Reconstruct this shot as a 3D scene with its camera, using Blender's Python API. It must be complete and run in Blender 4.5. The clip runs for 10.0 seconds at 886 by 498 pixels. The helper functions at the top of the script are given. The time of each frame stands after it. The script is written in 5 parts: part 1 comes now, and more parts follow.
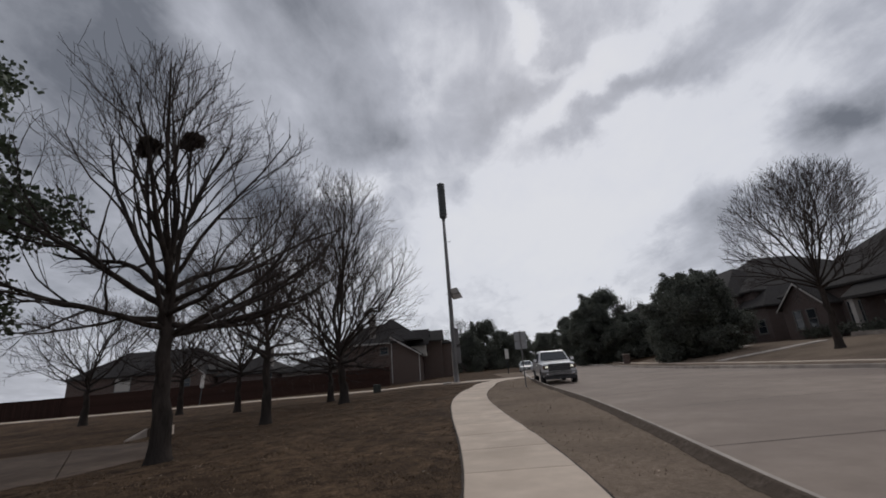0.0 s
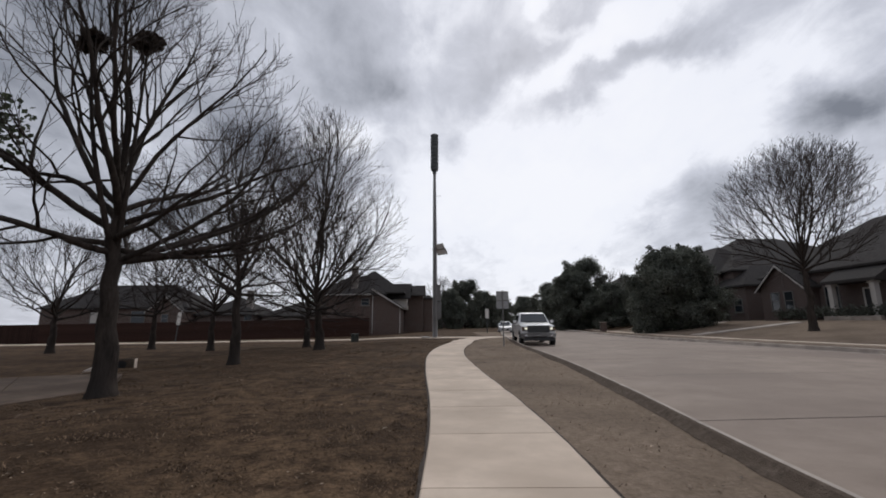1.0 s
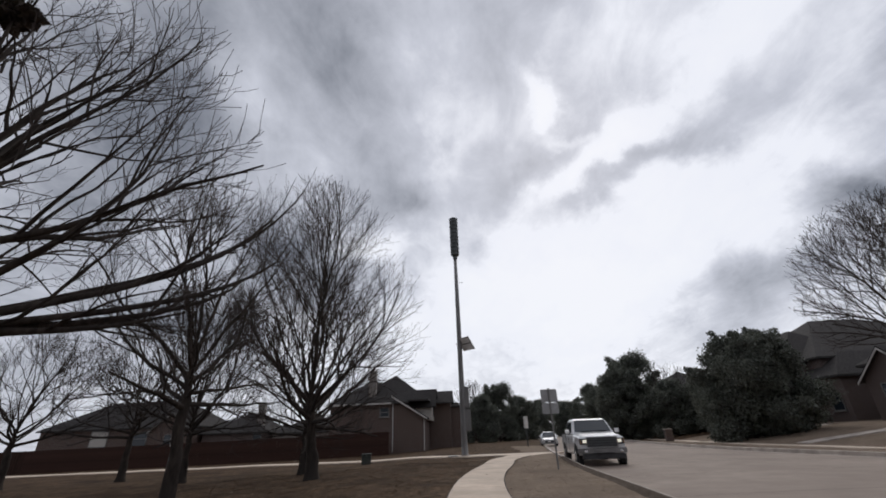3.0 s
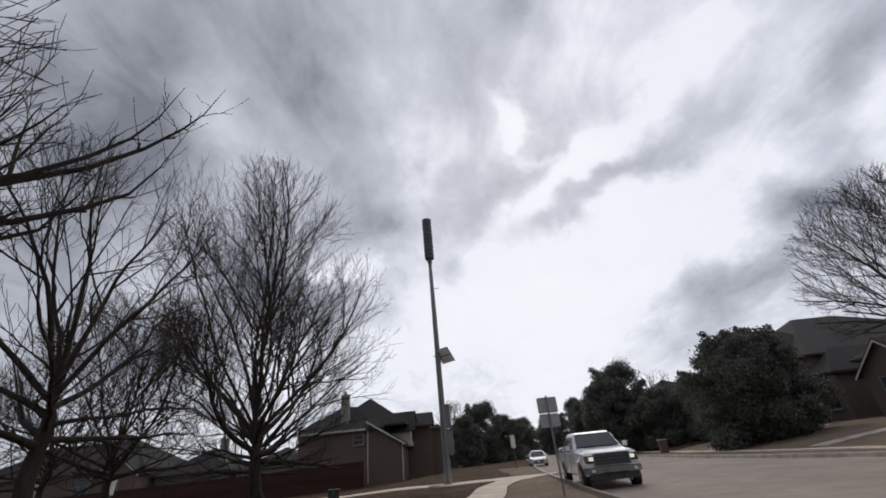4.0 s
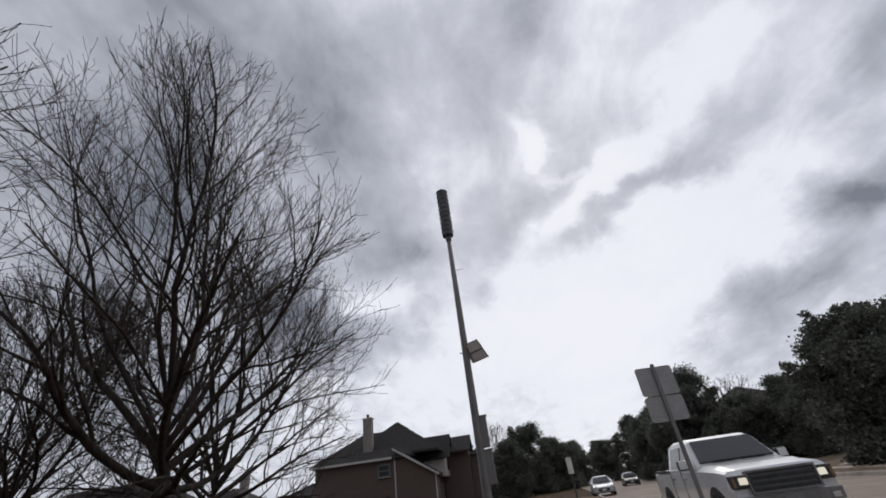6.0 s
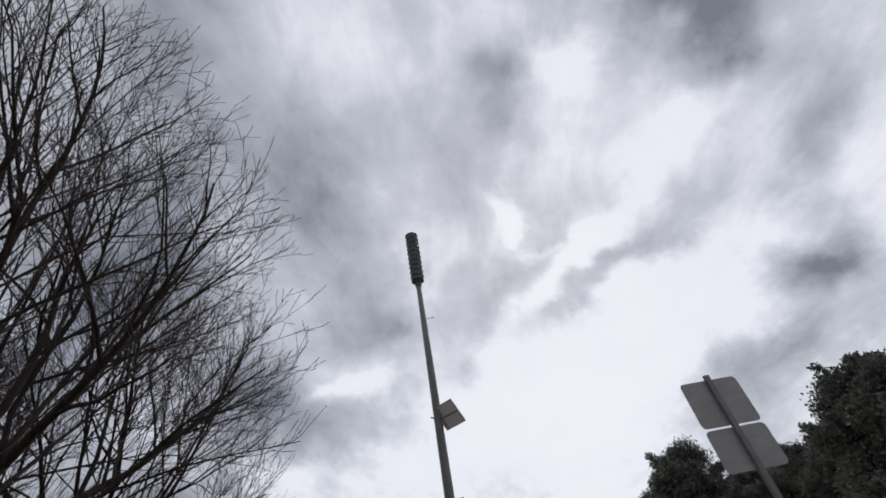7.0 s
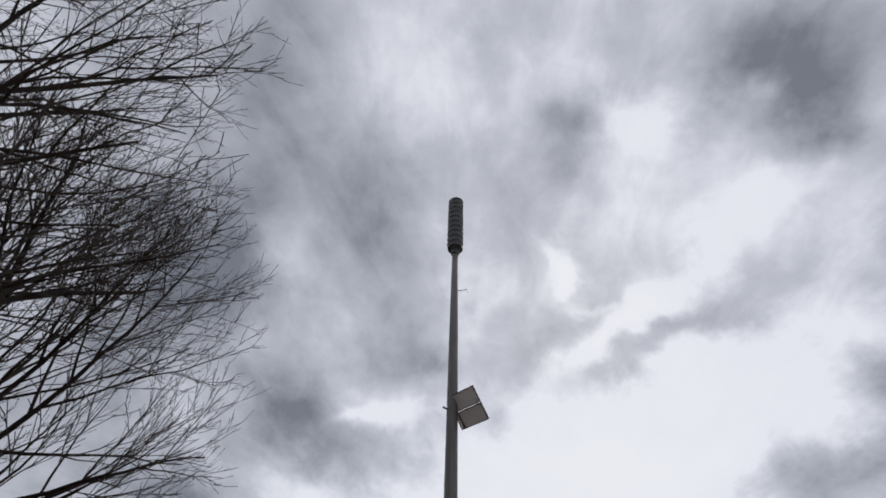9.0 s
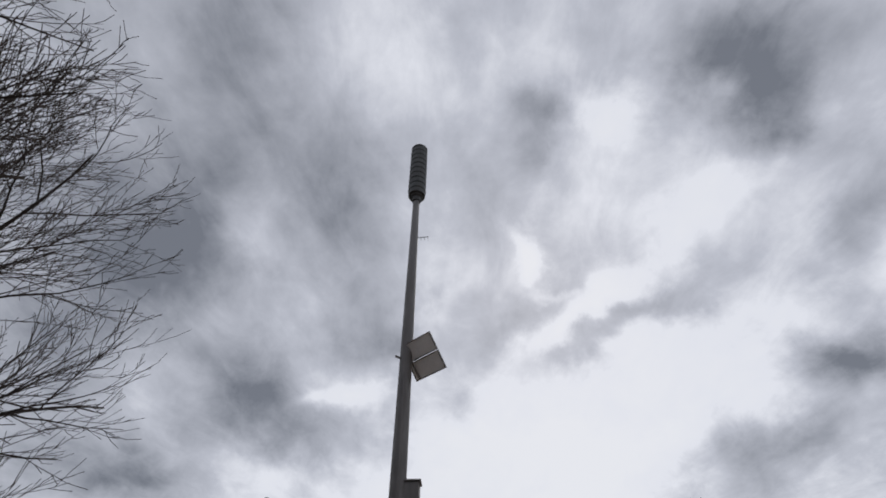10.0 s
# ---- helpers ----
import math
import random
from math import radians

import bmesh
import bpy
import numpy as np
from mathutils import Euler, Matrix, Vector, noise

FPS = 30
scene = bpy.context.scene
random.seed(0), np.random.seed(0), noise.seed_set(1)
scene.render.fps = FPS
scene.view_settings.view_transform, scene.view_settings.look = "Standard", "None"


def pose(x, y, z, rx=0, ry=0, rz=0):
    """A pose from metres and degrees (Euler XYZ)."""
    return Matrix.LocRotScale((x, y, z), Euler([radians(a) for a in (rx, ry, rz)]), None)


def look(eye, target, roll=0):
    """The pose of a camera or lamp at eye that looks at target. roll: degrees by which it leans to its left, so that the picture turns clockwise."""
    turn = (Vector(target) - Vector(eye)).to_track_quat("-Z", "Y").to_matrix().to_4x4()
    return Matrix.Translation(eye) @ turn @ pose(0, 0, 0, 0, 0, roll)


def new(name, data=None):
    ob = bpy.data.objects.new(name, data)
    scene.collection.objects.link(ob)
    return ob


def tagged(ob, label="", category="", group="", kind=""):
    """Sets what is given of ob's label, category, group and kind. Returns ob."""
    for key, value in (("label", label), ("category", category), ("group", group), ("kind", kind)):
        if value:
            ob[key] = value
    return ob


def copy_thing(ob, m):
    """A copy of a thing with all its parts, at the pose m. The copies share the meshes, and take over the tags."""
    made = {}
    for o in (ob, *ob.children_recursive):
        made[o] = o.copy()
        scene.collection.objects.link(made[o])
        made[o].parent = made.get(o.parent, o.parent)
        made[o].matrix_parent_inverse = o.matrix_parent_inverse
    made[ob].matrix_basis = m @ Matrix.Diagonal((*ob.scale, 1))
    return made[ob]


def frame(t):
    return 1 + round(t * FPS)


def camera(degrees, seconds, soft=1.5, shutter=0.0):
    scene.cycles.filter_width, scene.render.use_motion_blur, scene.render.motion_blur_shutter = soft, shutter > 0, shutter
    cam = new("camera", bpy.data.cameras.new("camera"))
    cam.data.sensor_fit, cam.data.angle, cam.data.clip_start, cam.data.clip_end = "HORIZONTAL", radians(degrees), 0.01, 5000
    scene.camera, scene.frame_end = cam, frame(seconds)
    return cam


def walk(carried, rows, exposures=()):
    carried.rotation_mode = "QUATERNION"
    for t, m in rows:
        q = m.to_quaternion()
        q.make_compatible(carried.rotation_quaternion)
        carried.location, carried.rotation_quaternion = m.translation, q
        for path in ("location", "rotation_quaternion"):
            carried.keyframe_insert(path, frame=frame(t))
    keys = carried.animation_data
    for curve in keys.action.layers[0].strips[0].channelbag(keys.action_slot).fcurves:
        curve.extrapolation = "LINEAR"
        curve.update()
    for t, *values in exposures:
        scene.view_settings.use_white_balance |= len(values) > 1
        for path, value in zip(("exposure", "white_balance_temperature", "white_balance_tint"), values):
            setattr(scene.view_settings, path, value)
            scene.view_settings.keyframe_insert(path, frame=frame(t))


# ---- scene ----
cam = camera(93.9, 10.0, 1.8)
PATH = [
    (0, (0.025, 2.909, 1.302), (-0.043, 4.831, 1.852), -4.6),
    (0.5, (0.086, 3.227, 1.213), (0.033, 5.185, 1.621), -2.3),
    (1, (0.072, 3.827, 1.212), (0.052, 5.795, 1.564), -0.4),
    (1.5, (0.005, 4.497, 1.213), (0.03, 6.463, 1.579), 0.9),
    (2, (-0.059, 5.249, 1.232), (-0.004, 7.19, 1.71), 0.7),
    (2.2, (-0.008, 5.765, 1.267), (0.044, 7.66, 1.905), -1.2),
    (3.3, (0.183, 9.004, 1.27), (0.009, 10.815, 2.1), -2.7),
    (3.5, (0.19, 9.634, 1.263), (0.092, 11.473, 2.044), -6.4),
    (4, (0.06, 11.322, 1.297), (0.061, 13.105, 2.204), -5.8),
    (4.5, (-0.046, 13.079, 1.315), (-0.068, 14.78, 2.367), -5.4),
    (5, (-0.064, 14.695, 1.296), (-0.034, 16.447, 2.26), -7.8),
    (5.5, (-0.021, 16.401, 1.237), (-0.07, 18.101, 2.289), -9.8),
    (6, (0.063, 18.059, 1.27), (-0.057, 19.771, 2.297), -8.0),
    (6.2, (0.109, 18.729, 1.275), (0.141, 20.388, 2.391), -12.3),
    (7.3, (0.282, 22.312, 1.429), (0.284, 23.816, 2.748), -10.2),
    (7.5, (0.296, 22.949, 1.459), (0.218, 24.44, 2.789), -4.8),
    (8, (0.241, 24.283, 1.5), (0.099, 25.769, 2.832), -0.4),
    (8.5, (0.137, 25.534, 1.589), (-0.036, 26.957, 2.984), 1.9),
    (9, (0.133, 26.613, 1.598), (-0.05, 27.978, 3.047), 2.8),
    (9.5, (0.101, 27.621, 1.612), (-0.015, 28.977, 3.077), 4.4),
    (10, (0.3, 28.658, 1.624), (0.265, 30.088, 3.022), -0.3),
]
EXPOSURES = [(0, -0.32), (0.5, -0.1), (1, 0.06), (2, 0.17), (3.5, 0.0), (4.2, 0.06), (5.5, 0.0), (8, -0.04), (10, -0.14)]
walk(cam, [(t, look(eye, target, roll)) for t, eye, target, roll in PATH], EXPOSURES)


# ---------------------------------------------------------------- world and sun
def world_sky():
    w = bpy.data.worlds.new("overcast_sky")
    scene.world = w
    w.use_nodes = True
    nt = w.node_tree
    nt.nodes.clear()
    N, L = nt.nodes.new, nt.links.new

    def math_node(op, a, b=None, clamp=False):
        n = N("ShaderNodeMath")
        n.operation, n.use_clamp = op, clamp
        for i, v in enumerate((a, b)):
            if v is None:
                continue
            if isinstance(v, (int, float)):
                n.inputs[i].default_value = v
            else:
                L(v, n.inputs[i])
        return n.outputs[0]

    geo = N("ShaderNodeTexCoord").outputs["Generated"]
    sep = N("ShaderNodeSeparateXYZ")
    L(geo, sep.inputs[0])
    x, y, z = sep.outputs
    # the cloud deck is a level sheet: its texture is laid out on that sheet
    up = math_node("ADD", math_node("MAXIMUM", z, 0.0), 0.22)
    deck = N("ShaderNodeCombineXYZ")
    L(math_node("DIVIDE", x, up), deck.inputs[0])
    L(math_node("DIVIDE", y, up), deck.inputs[1])
    turned = N("ShaderNodeMapping")
    turned.inputs["Rotation"].default_value = (0, 0, radians(-28))
    turned.inputs["Scale"].default_value = (1.0, 0.55, 1.0)
    L(deck.outputs[0], turned.inputs["Vector"])

    def fbm(scale, detail, rough, distortion=0.0, vector=turned.outputs[0]):
        n = N("ShaderNodeTexNoise")
        n.inputs["Scale"].default_value, n.inputs["Detail"].default_value = scale, detail
        n.inputs["Roughness"].default_value, n.inputs["Distortion"].default_value = rough, distortion
        L(vector, n.inputs["Vector"])
        return n

    big = fbm(1.15, 4, 0.5, 0.0).outputs["Fac"]
    fine = fbm(3.0, 5, 0.5, 0.0).outputs["Fac"]
    # where the deck is thick and thin: centre across and up, half lengths, slope, weight
    swirl = fbm(5.0, 7, 0.58, 0.0, geo).outputs["Color"]
    shift = N("ShaderNodeVectorMath")
    shift.operation = "MULTIPLY_ADD"
    L(swirl, shift.inputs[0])
    shift.inputs[1].default_value, shift.inputs[2].default_value = (13, 13, 0), (-6.5, -6.5, 0)

    def along_axis(axis):
        n = N("ShaderNodeVectorMath")
        n.operation = "DOT_PRODUCT"
        L(geo, n.inputs[0])
        n.inputs[1].default_value = axis
        return n.outputs["Value"]

    # the dome laid out flat round a point 42 degrees up, in degrees
    c, sn = math.cos(radians(42)), math.sin(radians(42))
    spread = math_node("DIVIDE", 114.59, math_node("ADD", along_axis((0, c, sn)), 1.02))
    plan = N("ShaderNodeCombineXYZ")
    L(math_node("MULTIPLY", along_axis((1, 0, 0)), spread), plan.inputs[0])
    L(math_node("MULTIPLY", along_axis((0, -sn, c)), spread), plan.inputs[1])
    warped = N("ShaderNodeVectorMath")
    L(plan.outputs[0], warped.inputs[0])
    L(shift.outputs[0], warped.inputs[1])
    puffs = fbm(4.2, 8, 0.56, 0.15, geo).outputs["Fac"]
    total = math_node("ADD", math_node("MULTIPLY", big, 0.55), math_node("MULTIPLY", fine, 0.30))
    wisps = fbm(7.5, 9, 0.62, 0.4).outputs["Fac"]
    total = math_node("ADD", total, math_node("MULTIPLY", math_node("SUBTRACT", wisps, 0.5), 0.60))
    total = math_node("ADD", total, math_node("MULTIPLY", puffs, 0.85))
    # brighter towards the veiled sun
    towards = N("ShaderNodeVectorMath")
    towards.operation = "DOT_PRODUCT"
    L(geo, towards.inputs[0])
    towards.inputs[1].default_value = (math.sin(radians(SUN_AZ)) * 0.9, math.cos(radians(SUN_AZ)) * 0.9, 0.44)
    total = math_node("ADD", total, math_node("MULTIPLY", towards.outputs["Value"], 0.24))
    total = math_node("ADD", total, -0.50)
    for a0, e0, half_a, half_e, slope, weight in CLOUD_GAPS + CLOUD_BANKS + CLOUD_EDGES:
        m = N("ShaderNodeMapping")
        m.vector_type = "TEXTURE"
        m.inputs["Location"].default_value = (a0, e0, 0)
        m.inputs["Rotation"].default_value = (0, 0, radians(slope))
        m.inputs["Scale"].default_value = (half_a, half_e, 1)
        L(warped.outputs[0], m.inputs["Vector"])
        dot = N("ShaderNodeVectorMath")
        dot.operation = "DOT_PRODUCT"
        L(m.outputs[0], dot.inputs[0])
        L(m.outputs[0], dot.inputs[1])
        total = math_node("ADD", total, math_node("MULTIPLY", math_node("POWER", 0.3679, dot.outputs["Value"]), weight))
    ramp = N("ShaderNodeValToRGB")
    e = ramp.color_ramp.elements
    e[0].position, e[0].color = 0.0, (0.150, 0.162, 0.192, 1)
    e[1].position, e[1].color = 0.95, (0.700, 0.712, 0.756, 1)
    mid = ramp.color_ramp.elements.new(0.50)
    mid.color = (0.450, 0.467, 0.528, 1)
    more = ramp.color_ramp.elements.new(0.73)
    more.color = (0.670, 0.686, 0.745, 1)
    L(math_node("ADD", math_node("MULTIPLY", total, 0.82), 0.14), ramp.inputs[0])
    clouds = N("ShaderNodeBackground")
    L(ramp.outputs[0], clouds.inputs["Color"])
    clouds.inputs["Strength"].default_value = CLOUD_STRENGTH
    sky = N("ShaderNodeTexSky")
    sky.sky_type, sky.sun_disc = "NISHITA", False
    sky.sun_elevation, sky.sun_rotation = radians(SUN_EL), radians(SUN_AZ)
    air = N("ShaderNodeBackground")
    L(sky.outputs[0], air.inputs["Color"])
    air.inputs["Strength"].default_value = 0.08
    mix = N("ShaderNodeMixShader")
    mix.inputs[0].default_value = 0.95
    L(air.outputs[0], mix.inputs[1])
    L(clouds.outputs[0], mix.inputs[2])
    L(mix.outputs[0], N("ShaderNodeOutputWorld").inputs[0])


SUN_AZ, SUN_EL = 15, 38
CLOUD_STRENGTH = 1.25
CLOUD_GAPS = [
    (9.8, 1.4, 3.8, 1.6, -73, 0.55), (12.6, -3.5, 2.9, 0.8, 2, 0.22), (18.9, -4.5, 9.8, 2.3, 37, 0.42), (16.6, -23.1, 25.4, 12.5, 8, 0.25),
    (-2.2, -8.4, 2.4, 6.5, -23, 0.18), (35.0, 9.9, 12.0, 3.0, 34, 0.24), (20.9, 19.6, 7.1, 2.3, -42, 0.22), (-14.7, -17.4, 6.4, 1.3, 3, 0.26),
    (37.8, -6.9, 11.7, 3.9, 19, 0.22), (-23.9, 2.8, 9.9, 3.7, -57, 0.2), (-36.9, -12.0, 6.0, 3.0, -18, 0.3), (-6.7, 27.2, 10.4, 6.1, -50, 0.16),
    (21.9, 20.1, 6.0, 3.0, 50, 0.2), (45.8, 18.1, 3.1, 4.2, 32, 0.22), (-26.2, -24.8, 9.8, 5.1, 13, 0.2), (13.0, -27.4, 22.7, 8.5, 10, 0.2),
]
CLOUD_BANKS = [
    (37.3, 20.7, 11.6, 5.4, -30, -0.55), (12.4, 22.2, 4.7, 2.5, 22, -0.32), (12.2, 16.0, 6.6, 2.3, 78, -0.28), (22.2, -7.9, 10.2, 2.0, 30, -0.42),
    (35.0, -24.5, 12.8, 5.2, 24, -0.5), (39.9, -20.3, 7.5, 2.7, 24, -0.35), (-11.3, 1.3, 14.1, 7.0, -62, -0.34), (-11.3, -10.1, 10.2, 3.9, 6, -0.3),
    (-17.8, -21.8, 9.9, 3.5, -12, -0.46), (-23.5, -14.6, 5.4, 4.3, -35, -0.22), (8.5, -8.6, 8.2, 2.7, 61, -0.24), (-33.7, 3.7, 18.3, 8.5, 74, -0.62),
    (-26.3, 29.1, 9.8, 6.8, -64, -0.42),
]
CLOUD_EDGES = [
    (42.2, 27.1, 9.4, 4.2, -14.0, -0.32), (-25.5, -16.0, 6.9, 4.7, -42, -0.32), (-38.0, -23.2, 6.5, 2.5, -18, -0.42), (32.4, 25.5, 11.5, 5.8, -38, -0.34), (47.0, 3.5, 9.3, 2.8, 76, -0.4),
    (45.4, -10.5, 4.4, 3.4, 28, -0.5), (-14.1, 13.4, 5.4, 9.9, -10, -0.2), (30.2, -23.4, 8.2, 3.6, 20, -0.12), (45.3, -11.2, 4.9, 3.4, 33, -0.25),
    (2.4, -19.3, 4.2, 2.7, 0, -0.2), (-13.2, -6.0, 13.2, 4.7, -25, -0.22), (6.5, 12.2, 5.2, 9.1, -16, -0.22), (-45.4, 5.7, 10.4, 25.6, 1, -0.34),
]
world_sky()
sun_data = bpy.data.lights.new("sun", "SUN")
sun_data.energy, sun_data.angle, sun_data.color = 1.0, radians(25), (1.0, 0.97, 0.93)
sun = new("sun", sun_data)
sun_dir = Vector((math.sin(radians(SUN_AZ)) * math.cos(radians(SUN_EL)), math.cos(radians(SUN_AZ)) * math.cos(radians(SUN_EL)), math.sin(radians(SUN_EL))))
sun.matrix_world = Matrix.Translation(sun_dir * 200) @ sun_dir.to_track_quat("Z", "Y").to_matrix().to_4x4()


# ---------------------------------------------------------------- materials
def material(name, color_a, color_b, scale=4.0, rough=0.85, metal=0.0, bump=0.0, bump_scale=40.0, stain_or_shade=None, stain_or_shade_scale=0.6,
             stretch=(1, 1, 1), per_object=0.0, per_island=0.0, coat=0.0, emission=None, mid=(0.35, 0.65), detail=6.0, gloss=0.5, clumps=None):
    m = bpy.data.materials.new(name)
    m.use_nodes = True
    nt = m.node_tree
    N, L = nt.nodes.new, nt.links.new
    b = nt.nodes["Principled BSDF"]
    b.inputs["Roughness"].default_value, b.inputs["Metallic"].default_value = rough, metal
    b.inputs["Coat Weight"].default_value = coat
    b.inputs["Specular IOR Level"].default_value = gloss
    tc = N("ShaderNodeTexCoord")
    mp = N("ShaderNodeMapping")
    mp.inputs["Scale"].default_value = stretch
    L(tc.outputs["Object"], mp.inputs["Vector"])
    n = N("ShaderNodeTexNoise")
    n.inputs["Scale"].default_value, n.inputs["Detail"].default_value = scale, detail
    n.inputs["Roughness"].default_value = 0.65
    L(mp.outputs[0], n.inputs["Vector"])
    r = N("ShaderNodeValToRGB")
    r.color_ramp.elements[0].position, r.color_ramp.elements[1].position = mid
    r.color_ramp.elements[0].color, r.color_ramp.elements[1].color = (*color_a, 1), (*color_b, 1)
    L(n.outputs["Fac"], r.inputs[0])
    out = r.outputs[0]
    if stain_or_shade:
        n2 = N("ShaderNodeTexNoise")
        n2.inputs["Scale"].default_value, n2.inputs["Detail"].default_value = stain_or_shade_scale, 5
        L(mp.outputs[0], n2.inputs["Vector"])
        r2 = N("ShaderNodeValToRGB")
        r2.color_ramp.elements[0].position, r2.color_ramp.elements[1].position = 0.42, 0.68
        L(n2.outputs["Fac"], r2.inputs[0])
        mx = N("ShaderNodeMix")
        mx.data_type, mx.blend_type = "RGBA", "MIX"
        L(r2.outputs[0], mx.inputs["Factor"])
        L(out, mx.inputs["A"])
        mx.inputs["B"].default_value = (*stain_or_shade, 1)
        out = mx.outputs["Result"]
    if clumps:
        n4 = N("ShaderNodeTexNoise")
        n4.inputs["Scale"].default_value, n4.inputs["Detail"].default_value = clumps[0], 3
        n4.inputs["Roughness"].default_value, n4.inputs["Distortion"].default_value = 0.7, 0.6
        L(mp.outputs[0], n4.inputs["Vector"])
        span = N("ShaderNodeMapRange")
        span.inputs["From Min"].default_value, span.inputs["From Max"].default_value = 0.36, 0.66
        span.inputs["To Min"].default_value, span.inputs["To Max"].default_value = clumps[1], clumps[2]
        L(n4.outputs["Fac"], span.inputs["Value"])
        tone = N("ShaderNodeHueSaturation")
        L(out, tone.inputs["Color"])
        L(span.outputs[0], tone.inputs["Value"])
        out = tone.outputs[0]
    for amount, node, socket in ((per_object, "ShaderNodeObjectInfo", "Random"), (per_island, "ShaderNodeNewGeometry", "Random Per Island")):
        if amount:
            info = N(node)
            mr = N("ShaderNodeMapRange")
            mr.inputs["To Min"].default_value, mr.inputs["To Max"].default_value = 1 - amount, 1 + amount
            L(info.outputs[socket], mr.inputs["Value"])
            hsv = N("ShaderNodeHueSaturation")
            L(out, hsv.inputs["Color"])
            L(mr.outputs[0], hsv.inputs["Value"])
            out = hsv.outputs[0]
    L(out, b.inputs["Base Color"])
    if bump:
        n3 = N("ShaderNodeTexNoise")
        n3.inputs["Scale"].default_value, n3.inputs["Detail"].default_value = bump_scale, 4
        L(mp.outputs[0], n3.inputs["Vector"])
        bp = N("ShaderNodeBump")
        bp.inputs["Strength"].default_value, bp.inputs["Distance"].default_value = bump, 0.02
        L(n3.outputs["Fac"], bp.inputs["Height"])
        L(bp.outputs[0], b.inputs["Normal"])
    if emission:
        b.inputs["Emission Color"].default_value = (*emission[:3], 1)
        b.inputs["Emission Strength"].default_value = emission[3]
    return m


def let_light_through(m, amount):
    """Thin leaves: part of the light comes through from behind."""
    nt = m.node_tree
    b = nt.nodes["Principled BSDF"]
    thin, mix = nt.nodes.new("ShaderNodeBsdfTranslucent"), nt.nodes.new("ShaderNodeMixShader")
    mix.inputs[0].default_value = amount
    nt.links.new(b.inputs["Base Color"].links[0].from_socket, thin.inputs["Color"])
    nt.links.new(b.outputs[0], mix.inputs[1])
    nt.links.new(thin.outputs[0], mix.inputs[2])
    nt.links.new(mix.outputs[0], nt.nodes["Material Output"].inputs["Surface"])


def brick_material(name, c1, c2, mortar):
    m = material(name, c1, c2, 3.0, 0.9, bump=0.2, bump_scale=60)
    nt = m.node_tree
    N, L = nt.nodes.new, nt.links.new
    b = nt.nodes["Principled BSDF"]
    old = b.inputs["Base Color"].links[0].from_socket
    tc = N("ShaderNodeTexCoord")
    sep = N("ShaderNodeSeparateXYZ")
    L(tc.outputs["Object"], sep.inputs[0])
    add = N("ShaderNodeMath")
    L(sep.outputs[0], add.inputs[0])
    L(sep.outputs[1], add.inputs[1])
    com = N("ShaderNodeCombineXYZ")
    L(add.outputs[0], com.inputs[0])
    L(sep.outputs[2], com.inputs[1])
    br = N("ShaderNodeTexBrick")
    br.inputs["Scale"].default_value = 1.0
    br.inputs["Brick Width"].default_value, br.inputs["Row Height"].default_value, br.inputs["Mortar Size"].default_value = 0.21, 0.075, 0.008
    br.inputs["Mortar"].default_value = (*mortar, 1)
    br.inputs["Color2"].default_value = (*c1, 1)
    L(old, br.inputs["Color1"])
    L(com.outputs[0], br.inputs["Vector"])
    L(br.outputs["Color"], b.inputs["Base Color"])
    return m


def glass_material(name, tint=(0.02, 0.025, 0.03), rough=0.06):
    m = bpy.data.materials.new(name)
    m.use_nodes = True
    b = m.node_tree.nodes["Principled BSDF"]
    b.inputs["Base Color"].default_value = (*tint, 1)
    b.inputs["Roughness"].default_value = rough
    b.inputs["IOR"].default_value = 1.5
    return m


# The turf's broad dark blotches also paint in the shade under the trees.
M_GRASS = material("dormant_turf", (0.034, 0.0215, 0.0135), (0.160, 0.104, 0.063), 3.2, 0.95, mid=(0.36, 0.68), bump=1.0, bump_scale=30, stain_or_shade=(0.044, 0.028, 0.0175), stain_or_shade_scale=0.42, detail=15, gloss=0.06, clumps=(17.0, 0.62, 1.32))
# Paler, more even turf for the ground right of the footpath.
M_VERGE = material("paler_verge_turf", (0.165, 0.124, 0.090), (0.245, 0.188, 0.143), 7.0, 0.95, mid=(0.34, 0.68), bump=0.7, bump_scale=40, stain_or_shade=(0.142, 0.108, 0.080), stain_or_shade_scale=0.45, detail=14, gloss=0.06, clumps=(20.0, 0.86, 1.14))
M_WORN = material("worn_verge_edge", (0.074, 0.057, 0.044), (0.140, 0.109, 0.086), 14, 0.95, bump=0.7, bump_scale=60, stain_or_shade=(0.092, 0.070, 0.054), stain_or_shade_scale=3.0, gloss=0.06)
# Much darker and browner than the footpath concrete.
M_BROWN_PAVING = material("brown_paving", (0.112, 0.082, 0.062), (0.172, 0.128, 0.098), 3.0, 0.92, bump=0.4, bump_scale=50, stain_or_shade=(0.090, 0.066, 0.050), stain_or_shade_scale=0.7, detail=10, gloss=0.15)
M_BLADE = material("dry_grass_blade", (0.062, 0.040, 0.025), (0.190, 0.128, 0.082), 1.3, 0.9, per_island=0.5, gloss=0.15)
M_LITTER = material("fallen_leaf", (0.12, 0.075, 0.045), (0.38, 0.30, 0.22), 0.8, 0.8, per_island=0.6)
M_WALK = material("pavement_concrete", (0.520, 0.420, 0.330), (0.630, 0.515, 0.410), 2.2, 0.9, bump=0.25, bump_scale=120, stain_or_shade=(0.450, 0.360, 0.280), stain_or_shade_scale=0.8, per_object=0.05, detail=9)
